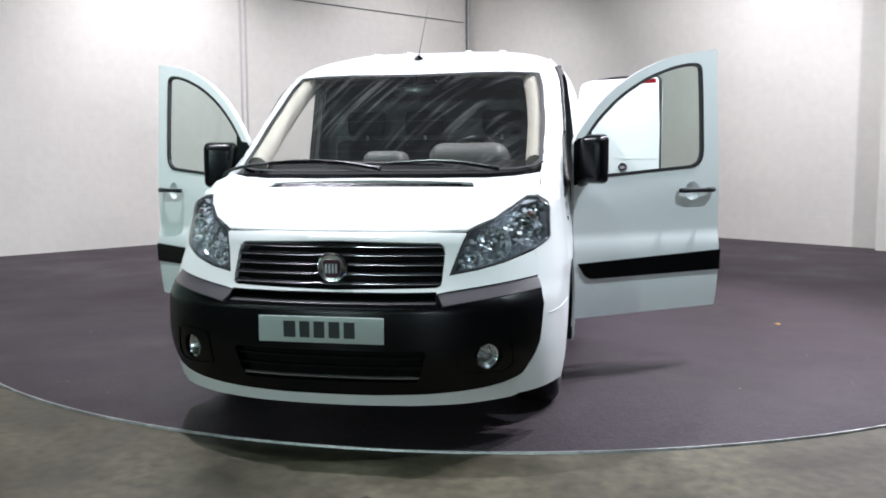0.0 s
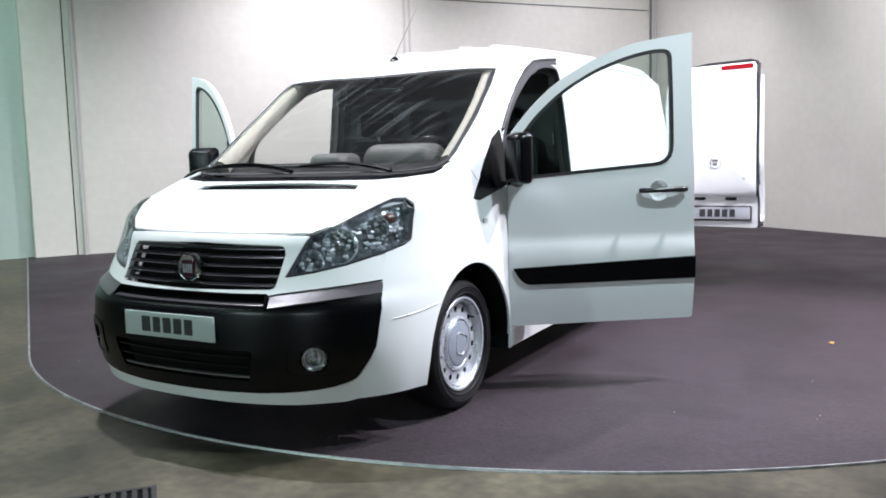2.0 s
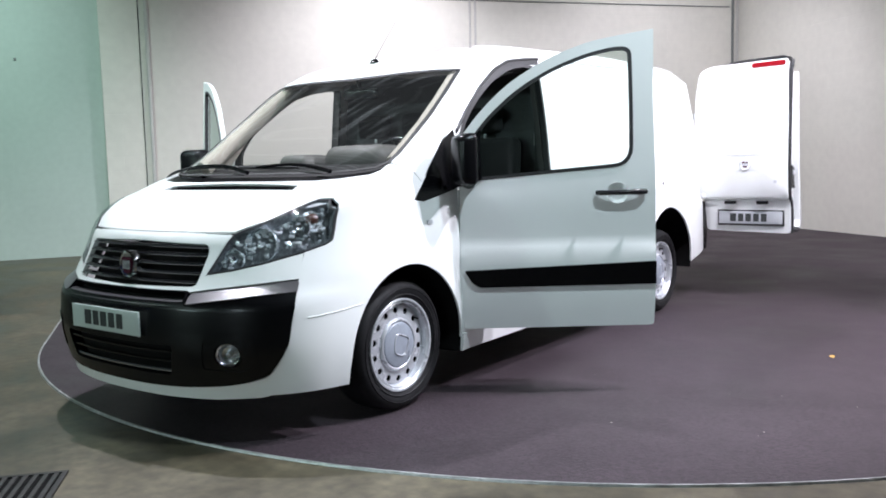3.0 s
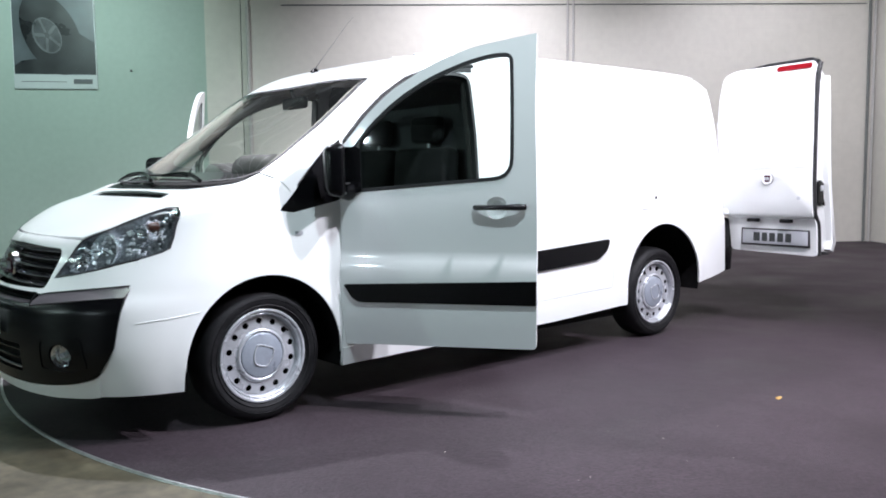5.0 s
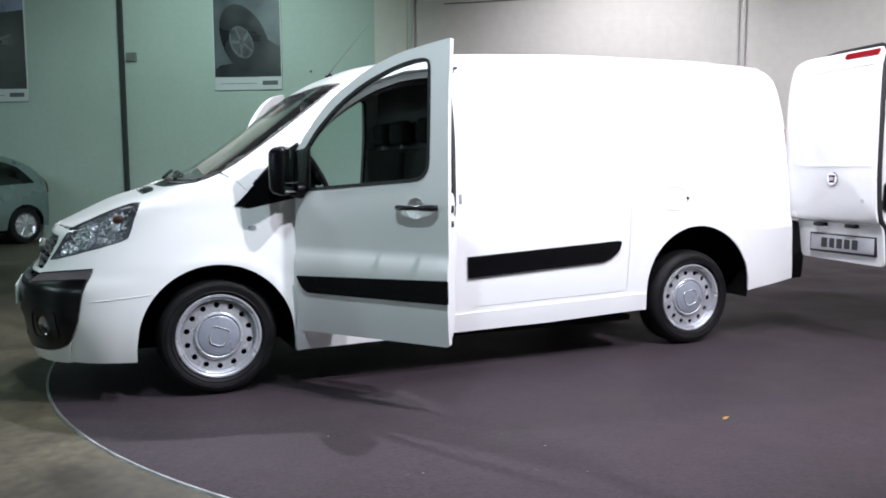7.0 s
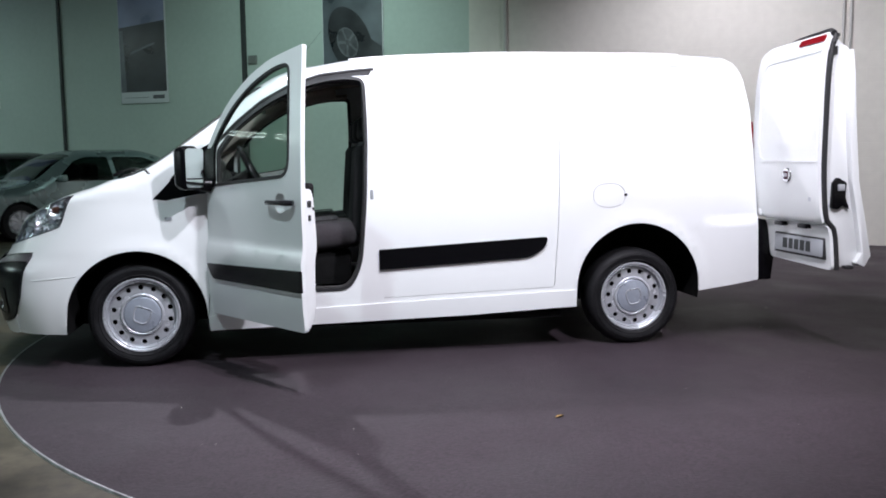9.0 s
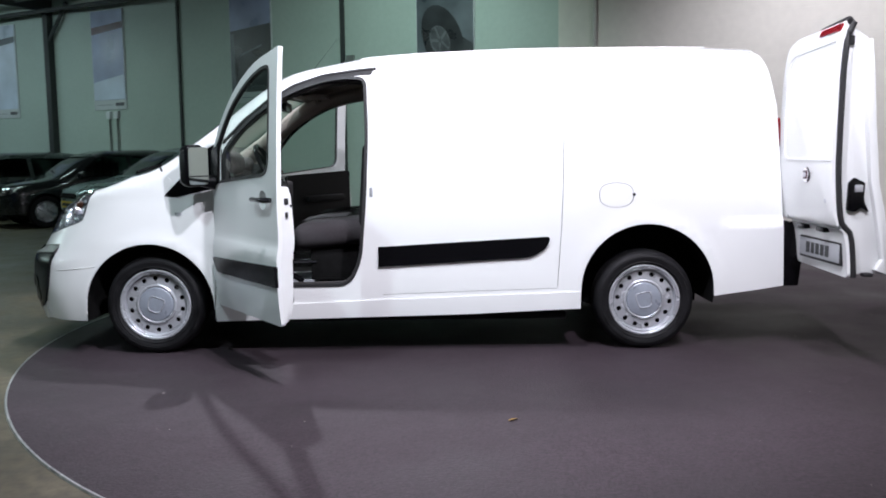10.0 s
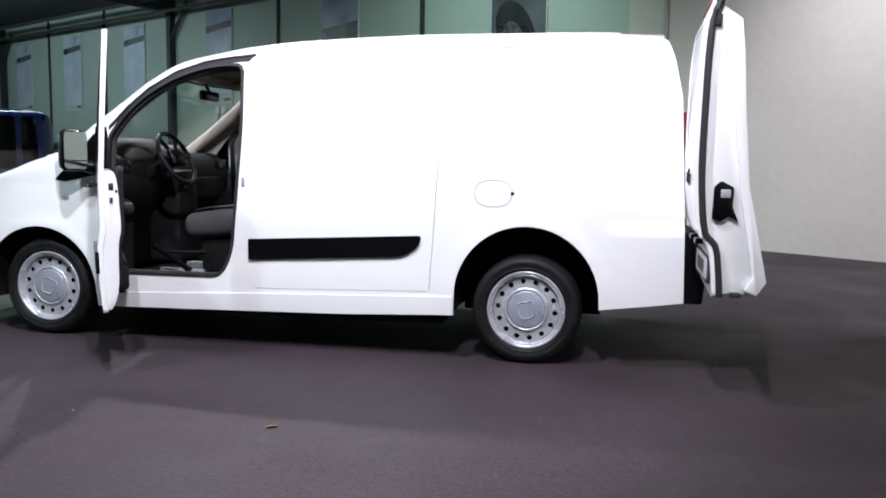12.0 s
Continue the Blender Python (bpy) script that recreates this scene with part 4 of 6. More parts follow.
# shoulder in the paler grey, a painted highlight along the black bumper
for mir in (False, True):
    V, F = fill([(0.44, 0.668), (0.48, 0.676), (0.65, 0.697), TIP, pf(-0.634, 0.661), (0.65, 0.639), (0.467, 0.617)], (), 0.02)
    skin("bumper_shoulder", V, F, on_ledge, GREYPLASTIC, bumper, "", 0.03, 0.0, mirror=mir)
# near-black sheets give slot and intake their shade by colour
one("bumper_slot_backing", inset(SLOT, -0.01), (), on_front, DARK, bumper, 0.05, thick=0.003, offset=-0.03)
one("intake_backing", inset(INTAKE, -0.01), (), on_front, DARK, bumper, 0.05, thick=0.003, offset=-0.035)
for z, mt in ((0.420, PLASTIC), (0.378, PLASTIC), (0.332, SLATSILVER)):
    pts = []
    for x in [-0.385 + 0.77 * i / 16 for i in range(17)]:
        p, n = on_front(np.array([(x, z)]))
        pts.append(tuple(p[0] + n[0] * 0.0))
    part("intake_bar", tube(pts, 0.007, 6), mt, bumper)
for s in (1, -1):
    p, n = on_front(np.array([(s * 0.640, 0.414)]))
    fog = part("fog_lamp", lathe([(0, 0.030), (0.030, 0.022), (0.043, 0.0), (0.049, -0.004), (0.051, 0.0), (0.051, 0.04)], 24, "y"), CHROME, bumper, "round clear fog lamp")
    fog.matrix_basis = Matrix.Translation(p[0]) @ Matrix.Rotation(s * radians(38), 4, "Z")
    part("lens", lathe([(0, -0.008), (0.025, -0.006), (0.048, 0.001)], 24, "y"), LENSGLASS, fog)
    part("bulb", lathe([(0, 0.0), (0.010, 0.002), (0.012, 0.012), (0.012, 0.03)], 12, "y"), STEEL, fog)
    # pocket round the lamp
    ring = rounded([(s * 0.54, 0.49), (s * 0.735, 0.50), (s * 0.745, 0.37), (s * 0.70, 0.335), (s * 0.52, 0.345)], 0.03)
    frame_strip("fog_pocket_edge", ring, 0.012, on_front, PLASTIC, bumper, "", 0.004, 0.018, step=0.03)
LIP = [(x, float(cut_z(x)) - 0.005) for x in (0.0, 0.2, 0.4, 0.5, 0.58, 0.64, 0.69, 0.73, 0.755)] + [pf(-0.722, 0.346), pf(-0.730, 0.30), pf(-0.724, 0.230), (0.72, 0.224), (0.55, 0.214), (0.3, 0.211), (0.0, 0.210)]
LIP = LIP + [(-x, z) for x, z in LIP[::-1] if x > 1e-6]
one("lower_lip", LIP, (), on_front, PAINT, van, 0.035, "white painted lip below the bumper", thick=0.03, offset=0.008)
pts = []
for x in [-0.44 + 0.88 * i / 20 for i in range(21)]:
    p, n = on_front(np.array([(x, 0.622)]))
    pts.append(p[0])
bm = bmesh.new()
rings = [[bm.verts.new((p[0], p[1] + dy, p[2] + dz)) for dy, dz in ((0.03, 0.016), (0.006, 0.014), (-0.010, 0.006), (-0.0165, -0.006), (-0.012, -0.012))] for p in pts]
for q, w in zip(rings, rings[1:]):
    for k in range(4):
        bm.faces.new((q[k], w[k], w[k + 1], q[k + 1]))
bmesh.ops.recalc_face_normals(bm, faces=bm.faces[:])
part("bumper_slot_ledge", bm, GREYPLASTIC, bumper, "", smooth=60)
# front plate: lettering becomes bars
py = float(front_y(0.0, 0.53)) - 0.022
plate = part("front_plate", box(-0.276, 0.248, py - 0.006, py + 0.004, 0.479, 0.585, 0.002), PLATE, van, "pale plate with dark bars")
x = -0.169
for w in (0.05, 0.042, 0.045, 0.045, 0.045):
    part("plate_bar", box(x, x + w, py - 0.0085, py - 0.0055, 0.500, 0.566), INK, plate)
    x += w + 0.018

both("lamp_corner_backing", [(-0.425, 0.93), (-0.395, 1.005), (-0.350, 1.022), (-0.325, 1.0), (-0.355, 0.93)], (), on_side, PAINT, van, 0.03, thick=0.002, offset=-0.010)

# --- headlamps ---
LAMP = LAMP_IN[::-1] + LAMP_UP[::-1] + LAMP_OUT[::-1] + LAMP_LOW[::-1]
CHROMEDIM = mat("lamp_reflector", (0.80, 0.84, 0.87), 0.14, 0.75)
LAMPGREY = mat("lamp_housing", (0.40, 0.42, 0.45), 0.2, 0.7, grain=0.5, scale=45, bump=1.0)
FACET = mat("bright_lamp_facet", (0.86, 0.88, 0.91), 0.22, 0.6)
for s, mir in ((1, False), (-1, True)):
    V, F = fill(LAMP, (), 0.035)
    lamp = skin("headlamp", V, F, on_front, LAMPGREY, van, "clear-lensed headlamp with chrome reflectors", 0.02, -0.045, mirror=mir)
    lens = skin("lens", V, F, on_front, LENSGLASS, lamp, "", 0.0, 0.002, mirror=mir)
    frame_strip("lamp_rim", LAMP, 0.005, on_front, GREYPLASTIC, lamp, "", 0.006, 0.0005, mirror=mir, step=0.03)
    frame_strip("lamp_wall", inset(dense(LAMP, 0.03), 0.004), 0.004, on_front, LAMPGREY, lamp, "", 0.050, -0.006, mirror=mir, step=0.03)
    for cx, cz, r in ((0.655, 0.865, 0.075), (0.565, 0.805, 0.047), (0.775, 0.93, 0.048)):
        p, n = on_front(np.array([(cx, cz)]))
        bowl = lathe([(0.012, 0.055), (r * 0.45, 0.047), (r * 0.75, 0.030), (r * 0.93, 0.008), (r, 0.0), (r * 1.04, 0.004), (r * 1.04, 0.05)], 32, "y")
        ob = part("reflector", bowl, CHROMEDIM, lamp, "bright bowl reflector", smooth=25)
        c = p[0] - n[0] * (0.010 + r * 0.25)
        ob.matrix_basis = Matrix.Translation((s * c[0], c[1], c[2])) @ Matrix.Rotation(s * radians(26), 4, "Z") @ Matrix.Rotation(radians(-12), 4, "X")
        glow = part("bulb_cap", lathe([(0, -0.004), (0.014, 0.0), (0.018, 0.012), (0.018, 0.05)], 14, "y"), CHROME, lamp)
        glow.matrix_basis = ob.matrix_basis
    V, F = fill([(0.69, -0.50), (0.742, -0.40), (0.79, -0.374), (0.806, -0.385), (0.80, -0.41), (0.76, -0.46)], (), 0.02)
    skin("reflector_edge", V, F, on_top, FACET, lamp, "", 0.004, -0.010, mirror=mir)
    rng = random.Random(5)
    for k in range(230):
        # small facets of the reflector field
        cx, cz = rng.uniform(0.50, 0.85), rng.uniform(0.75, 1.03)
        if not within(np.array([(cx, cz)]), [inset(dense(LAMP, 0.03), 0.02)])[0]:
            continue
        p, n = on_front(np.array([(cx, cz)]))
        c = p[0] - n[0] * rng.uniform(0.020, 0.040)
        w = rng.uniform(0.004, 0.013)
        fc = part("reflector_facet", box(-w, w, -0.004, 0.004, -w * 0.7, w * 0.7, 0.002, 1), FACET, lamp)
        fc.matrix_basis = Matrix.Translation((s * c[0], c[1], c[2])) @ Euler((rng.uniform(-1.05, -0.1), rng.uniform(-0.5, 0.5), s * rng.uniform(0.1, 0.9))).to_matrix().to_4x4()
    p, n = on_front(np.array([(0.795, 0.975)]))
    c = p[0] - n[0] * 0.03
    am = part("indicator_bulb", lathe([(0, -0.02), (0.016, -0.014), (0.024, 0.004), (0.024, 0.03)], 16, "y"), AMBER, lamp, "dull orange indicator bulb")
    am.location = (s * c[0], c[1], c[2])

# --- black triangle, bumper strips, sills ---
both("mirror_triangle", TRIANGLE, (), on_side, PLASTIC, van, 0.05, "black plastic corner panel", thick=0.01, offset=0.002)
STRIP = rounded([(1.435, 0.562, .004), (1.435, 0.688, .004), (2.515, 0.743, .03), (2.49, 0.672, .05), (2.40, 0.614, .06)], 0.02)
both("rubbing_strip", STRIP, (), on_side, PLASTIC, van, 0.05, "black plastic side rubbing strip", thick=0.02, offset=0.014)
SILL = [(0.405, 0.225), (0.405, 0.315), (1.0, 0.335), (1.4, 0.352), (2.70, 0.392), (2.705, 0.285), (2.0, 0.255), (1.0, 0.235)]
both("sill", SILL, (), on_side, PAINT, van, 0.05, thick=0.03, offset=0.008)
both("side_badge", rounded([(0.165, 0.895), (0.165, 0.915), (0.205, 0.915), (0.205, 0.895)], 0.008), (), on_side, STEEL, van, 0.02, "small bright side repeater", thick=0.006, offset=0.006)
for s in (1, -1):
    bm = box(s * 0.60, s * 0.88, 0.42, 2.62, 0.213, 0.247)
    part("sill_flange", bm, DARK, van)

both("wing_gap_backing", [(-0.04, 1.05), (0.03, 1.03), (0.20, 1.06), (0.20, 1.19), (0.14, 1.20), (0.06, 1.165), (0.0, 1.13)], (), on_side, PAINT, van, 0.05, thick=0.002, offset=-0.003)
for s in (1, -1):
    part("corner_seam", tube([(s * (hw(y, z) + 0.0005), y, z) for y, z in ((-0.610, 0.555), (-0.55, 0.560), (-0.48, 0.566), (-0.40, 0.574), (-0.345, 0.582))], 0.0030, 6), PAINT, van)

# --- tail ---
both("tail_lamp", [(3.968, 1.47), (3.982, 1.47), (4.025, 0.93), (4.008, 0.91)], (), on_side, REDLENS, van, 0.05, "tall narrow red tail lamp", thick=0.03, offset=-0.008)
rb = [(3.985, 0.405), (3.985, 0.815), (4.03, 0.82), (4.10, 0.80), (4.115, 0.55), (4.10, 0.405)]
bm = prism(rb, -1.75, "x", 0.875, 0.012)
part("rear_bumper", bm, PLASTIC, van, "black plastic rear bumper")
ring = [(0.845, 0.84), (0.815, 1.45), (0.77, 1.80), (0.70, 1.86), (0, 1.875)]
ring_in = [(0.80, 0.86), (0.80, 1.40), (0.75, 1.76), (0.69, 1.81), (0, 1.825)]
outer = [(x, z) for x, z in ring] + [(-x, z) for x, z in ring[::-1][1:]]
inner = [(x, z) for x, z in ring_in] + [(-x, z) for x, z in ring_in[::-1][1:]]
V, F = fill(outer, [inner], 0.1)


def on_rear(W):
    y = yr(W[:, 1]) - 0.045
    return np.c_[W[:, 0], y, W[:, 1]], np.tile((0.0, 1.0, 0.0), (len(W), 1))


skin("rear_frame", V, F, on_rear, PAINT, van, "", 0.06)

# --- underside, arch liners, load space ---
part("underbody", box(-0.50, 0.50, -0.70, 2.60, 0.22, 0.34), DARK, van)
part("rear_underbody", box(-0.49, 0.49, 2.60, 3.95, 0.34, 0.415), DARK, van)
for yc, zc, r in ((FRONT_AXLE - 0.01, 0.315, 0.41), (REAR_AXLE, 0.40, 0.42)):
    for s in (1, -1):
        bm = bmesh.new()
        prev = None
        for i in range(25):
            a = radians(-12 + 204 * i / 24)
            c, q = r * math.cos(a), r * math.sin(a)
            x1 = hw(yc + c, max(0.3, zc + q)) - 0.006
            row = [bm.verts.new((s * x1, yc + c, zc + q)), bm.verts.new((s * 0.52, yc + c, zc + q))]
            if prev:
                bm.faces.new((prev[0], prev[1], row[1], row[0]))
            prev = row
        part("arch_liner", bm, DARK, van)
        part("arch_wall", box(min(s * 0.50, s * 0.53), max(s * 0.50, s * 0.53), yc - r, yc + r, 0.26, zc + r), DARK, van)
wall = [(hw(1.48, z) - 0.03, z) for z in (0.36, 0.6, 1.0, 1.4, 1.6, 1.74, 1.82, 1.86)] + [(0.0, 1.87)]
part("bulkhead", prism([(x, z) for x, z in wall] + [(-x, z) for x, z in wall[::-1][1:]], 0.03, "y", 1.47), BULKHEAD, van, "grey load-space bulkhead")
part("load_floor", box(-0.84, 0.84, 1.50, 2.70, 0.42, 0.46), TRIM, van)

# --- front doors ---
door_x = pchip([0.2, 0.33, 0.5, 0.70, 0.725, 0.77, 0.80, 1.0, 1.2, 1.5, 1.85], [0.905, 0.922, 0.940, 0.946, 0.944, 0.934, 0.931, 0.934, 0.928, 0.914, 0.895])


def on_door(V, e=0.004):
    z = V[:, 1]
    n = np.c_[np.full(len(z), 2 * e), np.zeros(len(z)), -(door_x(z + e) - door_x(z - e))]
    return np.c_[door_x(z), V[:, 0], z], unit(n)


def circle(r, n=48, cy=0.0, cz=0.0):
    return [(cy + r * math.cos(2 * math.pi * i / n), cz + r * math.sin(2 * math.pi * i / n)) for i in range(n)]


HINGE = Vector((0.905, 0.43, 0))
CARD = rounded([(0.49, 0.42, .05), (0.485, 1.10, .03), (1.36, 1.13, .03), (1.36, 0.75, .1), (1.34, 0.42, .06)], 0.05)
DSTRIP = rounded([(0.535, 0.553, .04), (0.50, 0.575, .03), (0.458, 0.640, .012), (1.425, 0.675, .003), (1.425, 0.560, .003)], 0.01)
for s, mir, turn in ((1, False, -55.7), (-1, True, 60.0)):
    V, F = fill(DOOR, [PANE, circle(0.052, 24, 1.235, 1.02)], 0.05)
    door = skin("front_door", V, F, on_door, PAINT, van, "white front door standing open", 0.026, 0.0, mirror=mir)
    h = Vector((s * HINGE.x, HINGE.y, 0))
    door.matrix_basis = Matrix.Translation(h) @ Matrix.Rotation(radians(turn), 4, "Z") @ Matrix.Translation(-h)

    def dpart(name, outline, material, label="", thick=0.01, offset=0.0, holes=(), step=0.05, parent=door):
        V, F = fill(outline, holes, step)
        return skin(name, V, F, on_door, material, parent, label, thick, offset, mirror=mir)

    pane = dpart("window_pane", inset(PANE, -0.01), GLASS, "pale green side window", 0.0, -0.016)
    pane.visible_shadow = False
    dpart("window_seal", inset(PANE, -0.010), SEAL, "black window seal", 0.022, 0.003, [inset(dense(PANE, 0.04), 0.007)], 0.03)
    swell = pchip([0.36, 0.42, 0.52, 0.75, 0.95, 1.07, 1.125], [0.020, 0.055, 0.074, 0.080, 0.074, 0.062, 0.030])
    heights = [0.36 + 0.735 * i / 16 for i in range(17)]
    shell = [(s * (float(door_x(z)) - 0.0255), z) for z in heights] + [(s * (float(door_x(z)) - 0.0255 - float(swell(z))), z) for z in heights[::-1]]
    part("inner_shell", prism(shell, 0.945, "y", 0.462, 0.008), PAINT, door, "white inner door shell")
    dpart("door_card", CARD, TRIM, "dark inner door trim", 0.03, -0.094)
    dpart("rubbing_strip", DSTRIP, PLASTIC, "black plastic rubbing strip", 0.02, 0.014)
    dpart("mirror_base", [(0.441, 1.065), (0.443, 1.295), (0.465, 1.314), (0.515, 1.322), (0.55, 1.352), (0.555, 1.10)], PLASTIC, "", 0.012, 0.010)
    # handle with its dished cup
    zc = 1.024
    cup = part("handle_cup", lathe([(0.0, -0.036), (0.022, -0.034), (0.038, -0.024), (0.050, -0.004), (0.0545, 0.0012), (0.057, 0.0004)], 28), PAINT, door, "dished white handle cup")
    cup.matrix_basis = Matrix.Translation((s * float(door_x(zc)), 1.235, zc - 0.004)) @ Matrix.Rotation(0 if s > 0 else math.pi, 4, "Z")
    pts = [(s * (float(door_x(zc)) + d), y, zc + 0.010 * (y - 1.26)) for y, d in ((1.130, 0.012), (1.150, 0.030), (1.20, 0.040), (1.28, 0.042), (1.34, 0.036), (1.375, 0.014))]
    part("handle", tube(pts, [0.012, 0.014, 0.012, 0.013, 0.016, 0.014], 10), GLOSSBLACK, door, "black pull handle")
    # latch and lock marks on the rear edge
    part("lock_block", box(*sorted((s * 0.86, s * 0.885)), 1.395, 1.412, 1.00, 1.035, 0.003), SEAL, door)
    part("lock_plate", box(*sorted((s * 0.865, s * 0.880)), 1.395, 1.412, 0.93, 0.96), SEAL, door)
    part("lock_slot", box(*sorted((s * 0.842, s * 0.852)), 1.395, 1.409, 0.985, 1.0), SEAL, door)
    part("armrest", box(*sorted((s * 0.75, s * 0.82)), 0.70, 1.22, 0.86, 0.92, 0.02), TRIM, door)
    part("door_pocket", box(*sorted((s * 0.785, s * 0.825)), 0.52, 1.24, 0.44, 0.58, 0.018), TRIM, door)
    # outside mirror
    bm = bmesh.new()
    bmesh.ops.create_cube(bm, size=1)
    for v in bm.verts:
        v.co = Vector((v.co.x * (0.156 if s > 0 else 0.20), v.co.y * 0.098, v.co.z * 0.268))
        if v.co.y < 0:
            v.co.x *= 0.80
            v.co.z *= 0.86
    bmesh.ops.bevel(bm, geom=bm.edges[:], offset=0.034, segments=5, affect="EDGES", profile=0.5)
    mirror = part("door_mirror", bm, PLASTIC, door, "black door mirror with tall mirror glass")
    mirror.matrix_basis = Matrix.Translation((1.075, 0.470, 1.205) if s > 0 else (-1.105, 0.47, 1.185)) @ Matrix.Rotation(radians(29 if s > 0 else -46), 4, "Z")
    gl = prism(rounded([(-0.065, -0.112), (0.065, -0.112), (0.066, 0.112), (-0.066, 0.112)], 0.026), 0.004, "y", 0.0)
    glass_ob = part("mirror_glass", gl, MIRROR, mirror, "silver mirror glass")
    glass_ob.matrix_basis = Matrix.Translation((0, 0.060, 0)) @ Matrix.Rotation(-s * radians(17 if s > 0 else 14), 4, "Z")
    part("mirror_divider", box(-0.061, 0.061, 0.0036, 0.0056, -0.066, -0.058), SEAL, glass_ob)
    part("mirror_arm", tube([(s * 0.93, 0.49, 1.10), (s * 0.975, 0.475, 1.105), (s * (1.03 if s > 0 else 1.10), 0.46, 1.12)], [0.045, 0.040, 0.032], 10), PLASTIC, door)

# door opening trim
for s, mir in ((1, False), (-1, True)):
    V, F = fill(inset(dense(OPENING, 0.05), -0.006), [inset(dense(OPENING, 0.05), 0.013)], 0.03)
    skin("door_seal", V, F, on_side, SEAL, van, "black rubber door seal", 0.03, 0.004, mirror=mir)
    V, F = fill(OPENING, [inset(dense(OPENING, 0.05), 0.018)], 0.03)
    skin("door_frame_lining", V, F, on_side, LINING, van, "grey door frame lining", 0.03, -0.032, mirror=mir)
    # dark gutter over the opening
    pts = [(s * (hw(y, z) + 0.004), y, z) for y, z in ((0.48, 1.355), (0.60, 1.478), (0.74, 1.595), (0.92, 1.70), (1.10, 1.762), (1.27, 1.785), (1.43, 1.80))]
    part("roof_side_gutter", tube(pts, 0.009, 8), SEAL, van)
    top = [(y, z) for y, z in ((0.475, 1.335), (0.58, 1.44), (0.72, 1.56), (0.90, 1.665), (1.10, 1.735), (1.25, 1.752), (1.40, 1.76))]
    V, F = fill([(y, z) for y, z in ((0.47, 1.352), (0.60, 1.482), (0.74, 1.600), (0.92, 1.704), (1.10, 1.766), (1.27, 1.788), (1.42, 1.80))] + top[::-1], (), 0.04)
    skin("door_frame_band", V, F, on_side, SEAL, van, "dark band over the door opening", 0.006, 0.003, mirror=mir)
    part("door_striker", box(*sorted((s * 0.89, s * 0.925)), 1.385, 1.405, 1.0, 1.06, 0.004), STEEL, van)

# --- wheels ---
def disc_x(r):
    return -0.034 - 0.06 * (np.asarray(r, float) - 0.150)


def on_disc(V):
    r = np.maximum(np.hypot(V[:, 0], V[:, 1]), 1e-6)
    return np.c_[disc_x(r), V[:, 0], V[:, 1]], unit(np.c_[np.ones(len(r)), 0.06 * V[:, 0] / r, 0.06 * V[:, 1] / r])


def bent(profile):
    """A finer profile, smooth through the given (radius, along) points."""
    k = list(range(len(profile)))
    f, g = pchip(k, [p[0] for p in profile]), pchip(k, [p[1] for p in profile])
    return [(float(f(i / 3)), float(g(i / 3))) for i in range(3 * len(k) - 2)]


rim_holes = [circle(0.0155, 12, 0.167 * math.cos(2 * math.pi * (k + 0.25) / 14), 0.167 * math.sin(2 * math.pi * (k + 0.25) / 14)) for k in range(14)]


def turned(loop, a=0.0371):
    return [(p * math.cos(a) - q * math.sin(a), p * math.sin(a) + q * math.cos(a)) for p, q in loop]


def wheel_parts(name, m):
    tyre = part(name, lathe([(0.222, -0.012), (0.236, -0.004), (0.262, 0.010), (0.287, 0.008), (0.303, -0.006), (0.314, -0.026), (0.319, -0.050), (0.320, -0.105), (0.319, -0.150),
                                   (0.312, -0.180), (0.290, -0.205), (0.240, -0.205), (0.222, -0.19)], 64), RUBBER, van, "black road tyre on a silver steel wheel", smooth=50)
    tyre.matrix_basis = m
    V, F = fill(turned(circle(0.189, 84)), [turned(circle(0.129, 84))] + [turned(h) for h in rim_holes], 0.011)
    rim = skin("rim", V, F, on_disc, STEEL, tyre, "silver steel rim with round holes", 0.005, 0.0)
    part("rim_lip", lathe(bent([(0.1875, -0.0362), (0.1895, -0.041), (0.1925, -0.040), (0.1960, -0.026), (0.2000, -0.013), (0.2040, -0.010), (0.2075, -0.012), (0.2110, -0.006), (0.217, -0.002), (0.224, -0.002), (0.2275, -0.008), (0.226, -0.020)]), 84), STEEL, rim, "bright rolled rim edge", smooth=70)
    part("cap_ring", lathe(bent([(0.1300, -0.036), (0.1285, -0.028), (0.1240, -0.021), (0.1180, -0.019), (0.1125, -0.022), (0.1105, -0.027)]), 84), STEEL, rim, "bright ring round the hub cap", smooth=70)
    part("hub_cap", lathe(bent([(0.1108, -0.0265), (0.1080, -0.0205), (0.1000, -0.0175), (0.0900, -0.0155), (0.060, -0.0100), (0.030, -0.0072), (0.0, -0.0062)]), 72), CAPGREY, rim, "blue-grey plastic hub cap", smooth=70)
    # near-black well, so the rim holes look shaded
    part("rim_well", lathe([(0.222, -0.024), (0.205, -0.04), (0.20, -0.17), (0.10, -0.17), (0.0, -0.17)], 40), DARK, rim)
    shield = rounded([(-0.048, 0.046), (0.048, 0.046), (0.050, 0.0), (0.034, -0.050), (-0.034, -0.050), (-0.050, 0.0)], 0.022)
    part("cap_shield", tube([(-0.0085, a, b) for a, b in shield], 0.0042, 8, closed=True), STEEL, rim)
    part("valve", tube([(-0.036, 0.095, 0.150), (-0.010, 0.092, 0.146)], 0.005, 6), SEAL, rim)
    for r in (0.245, 0.275):
        part("tyre_rib", lathe([(r - 0.004, 0.004), (r, 0.0125 if r > .25 else 0.008), (r + 0.004, 0.006)], 56), RUBBER, tyre)
    return tyre


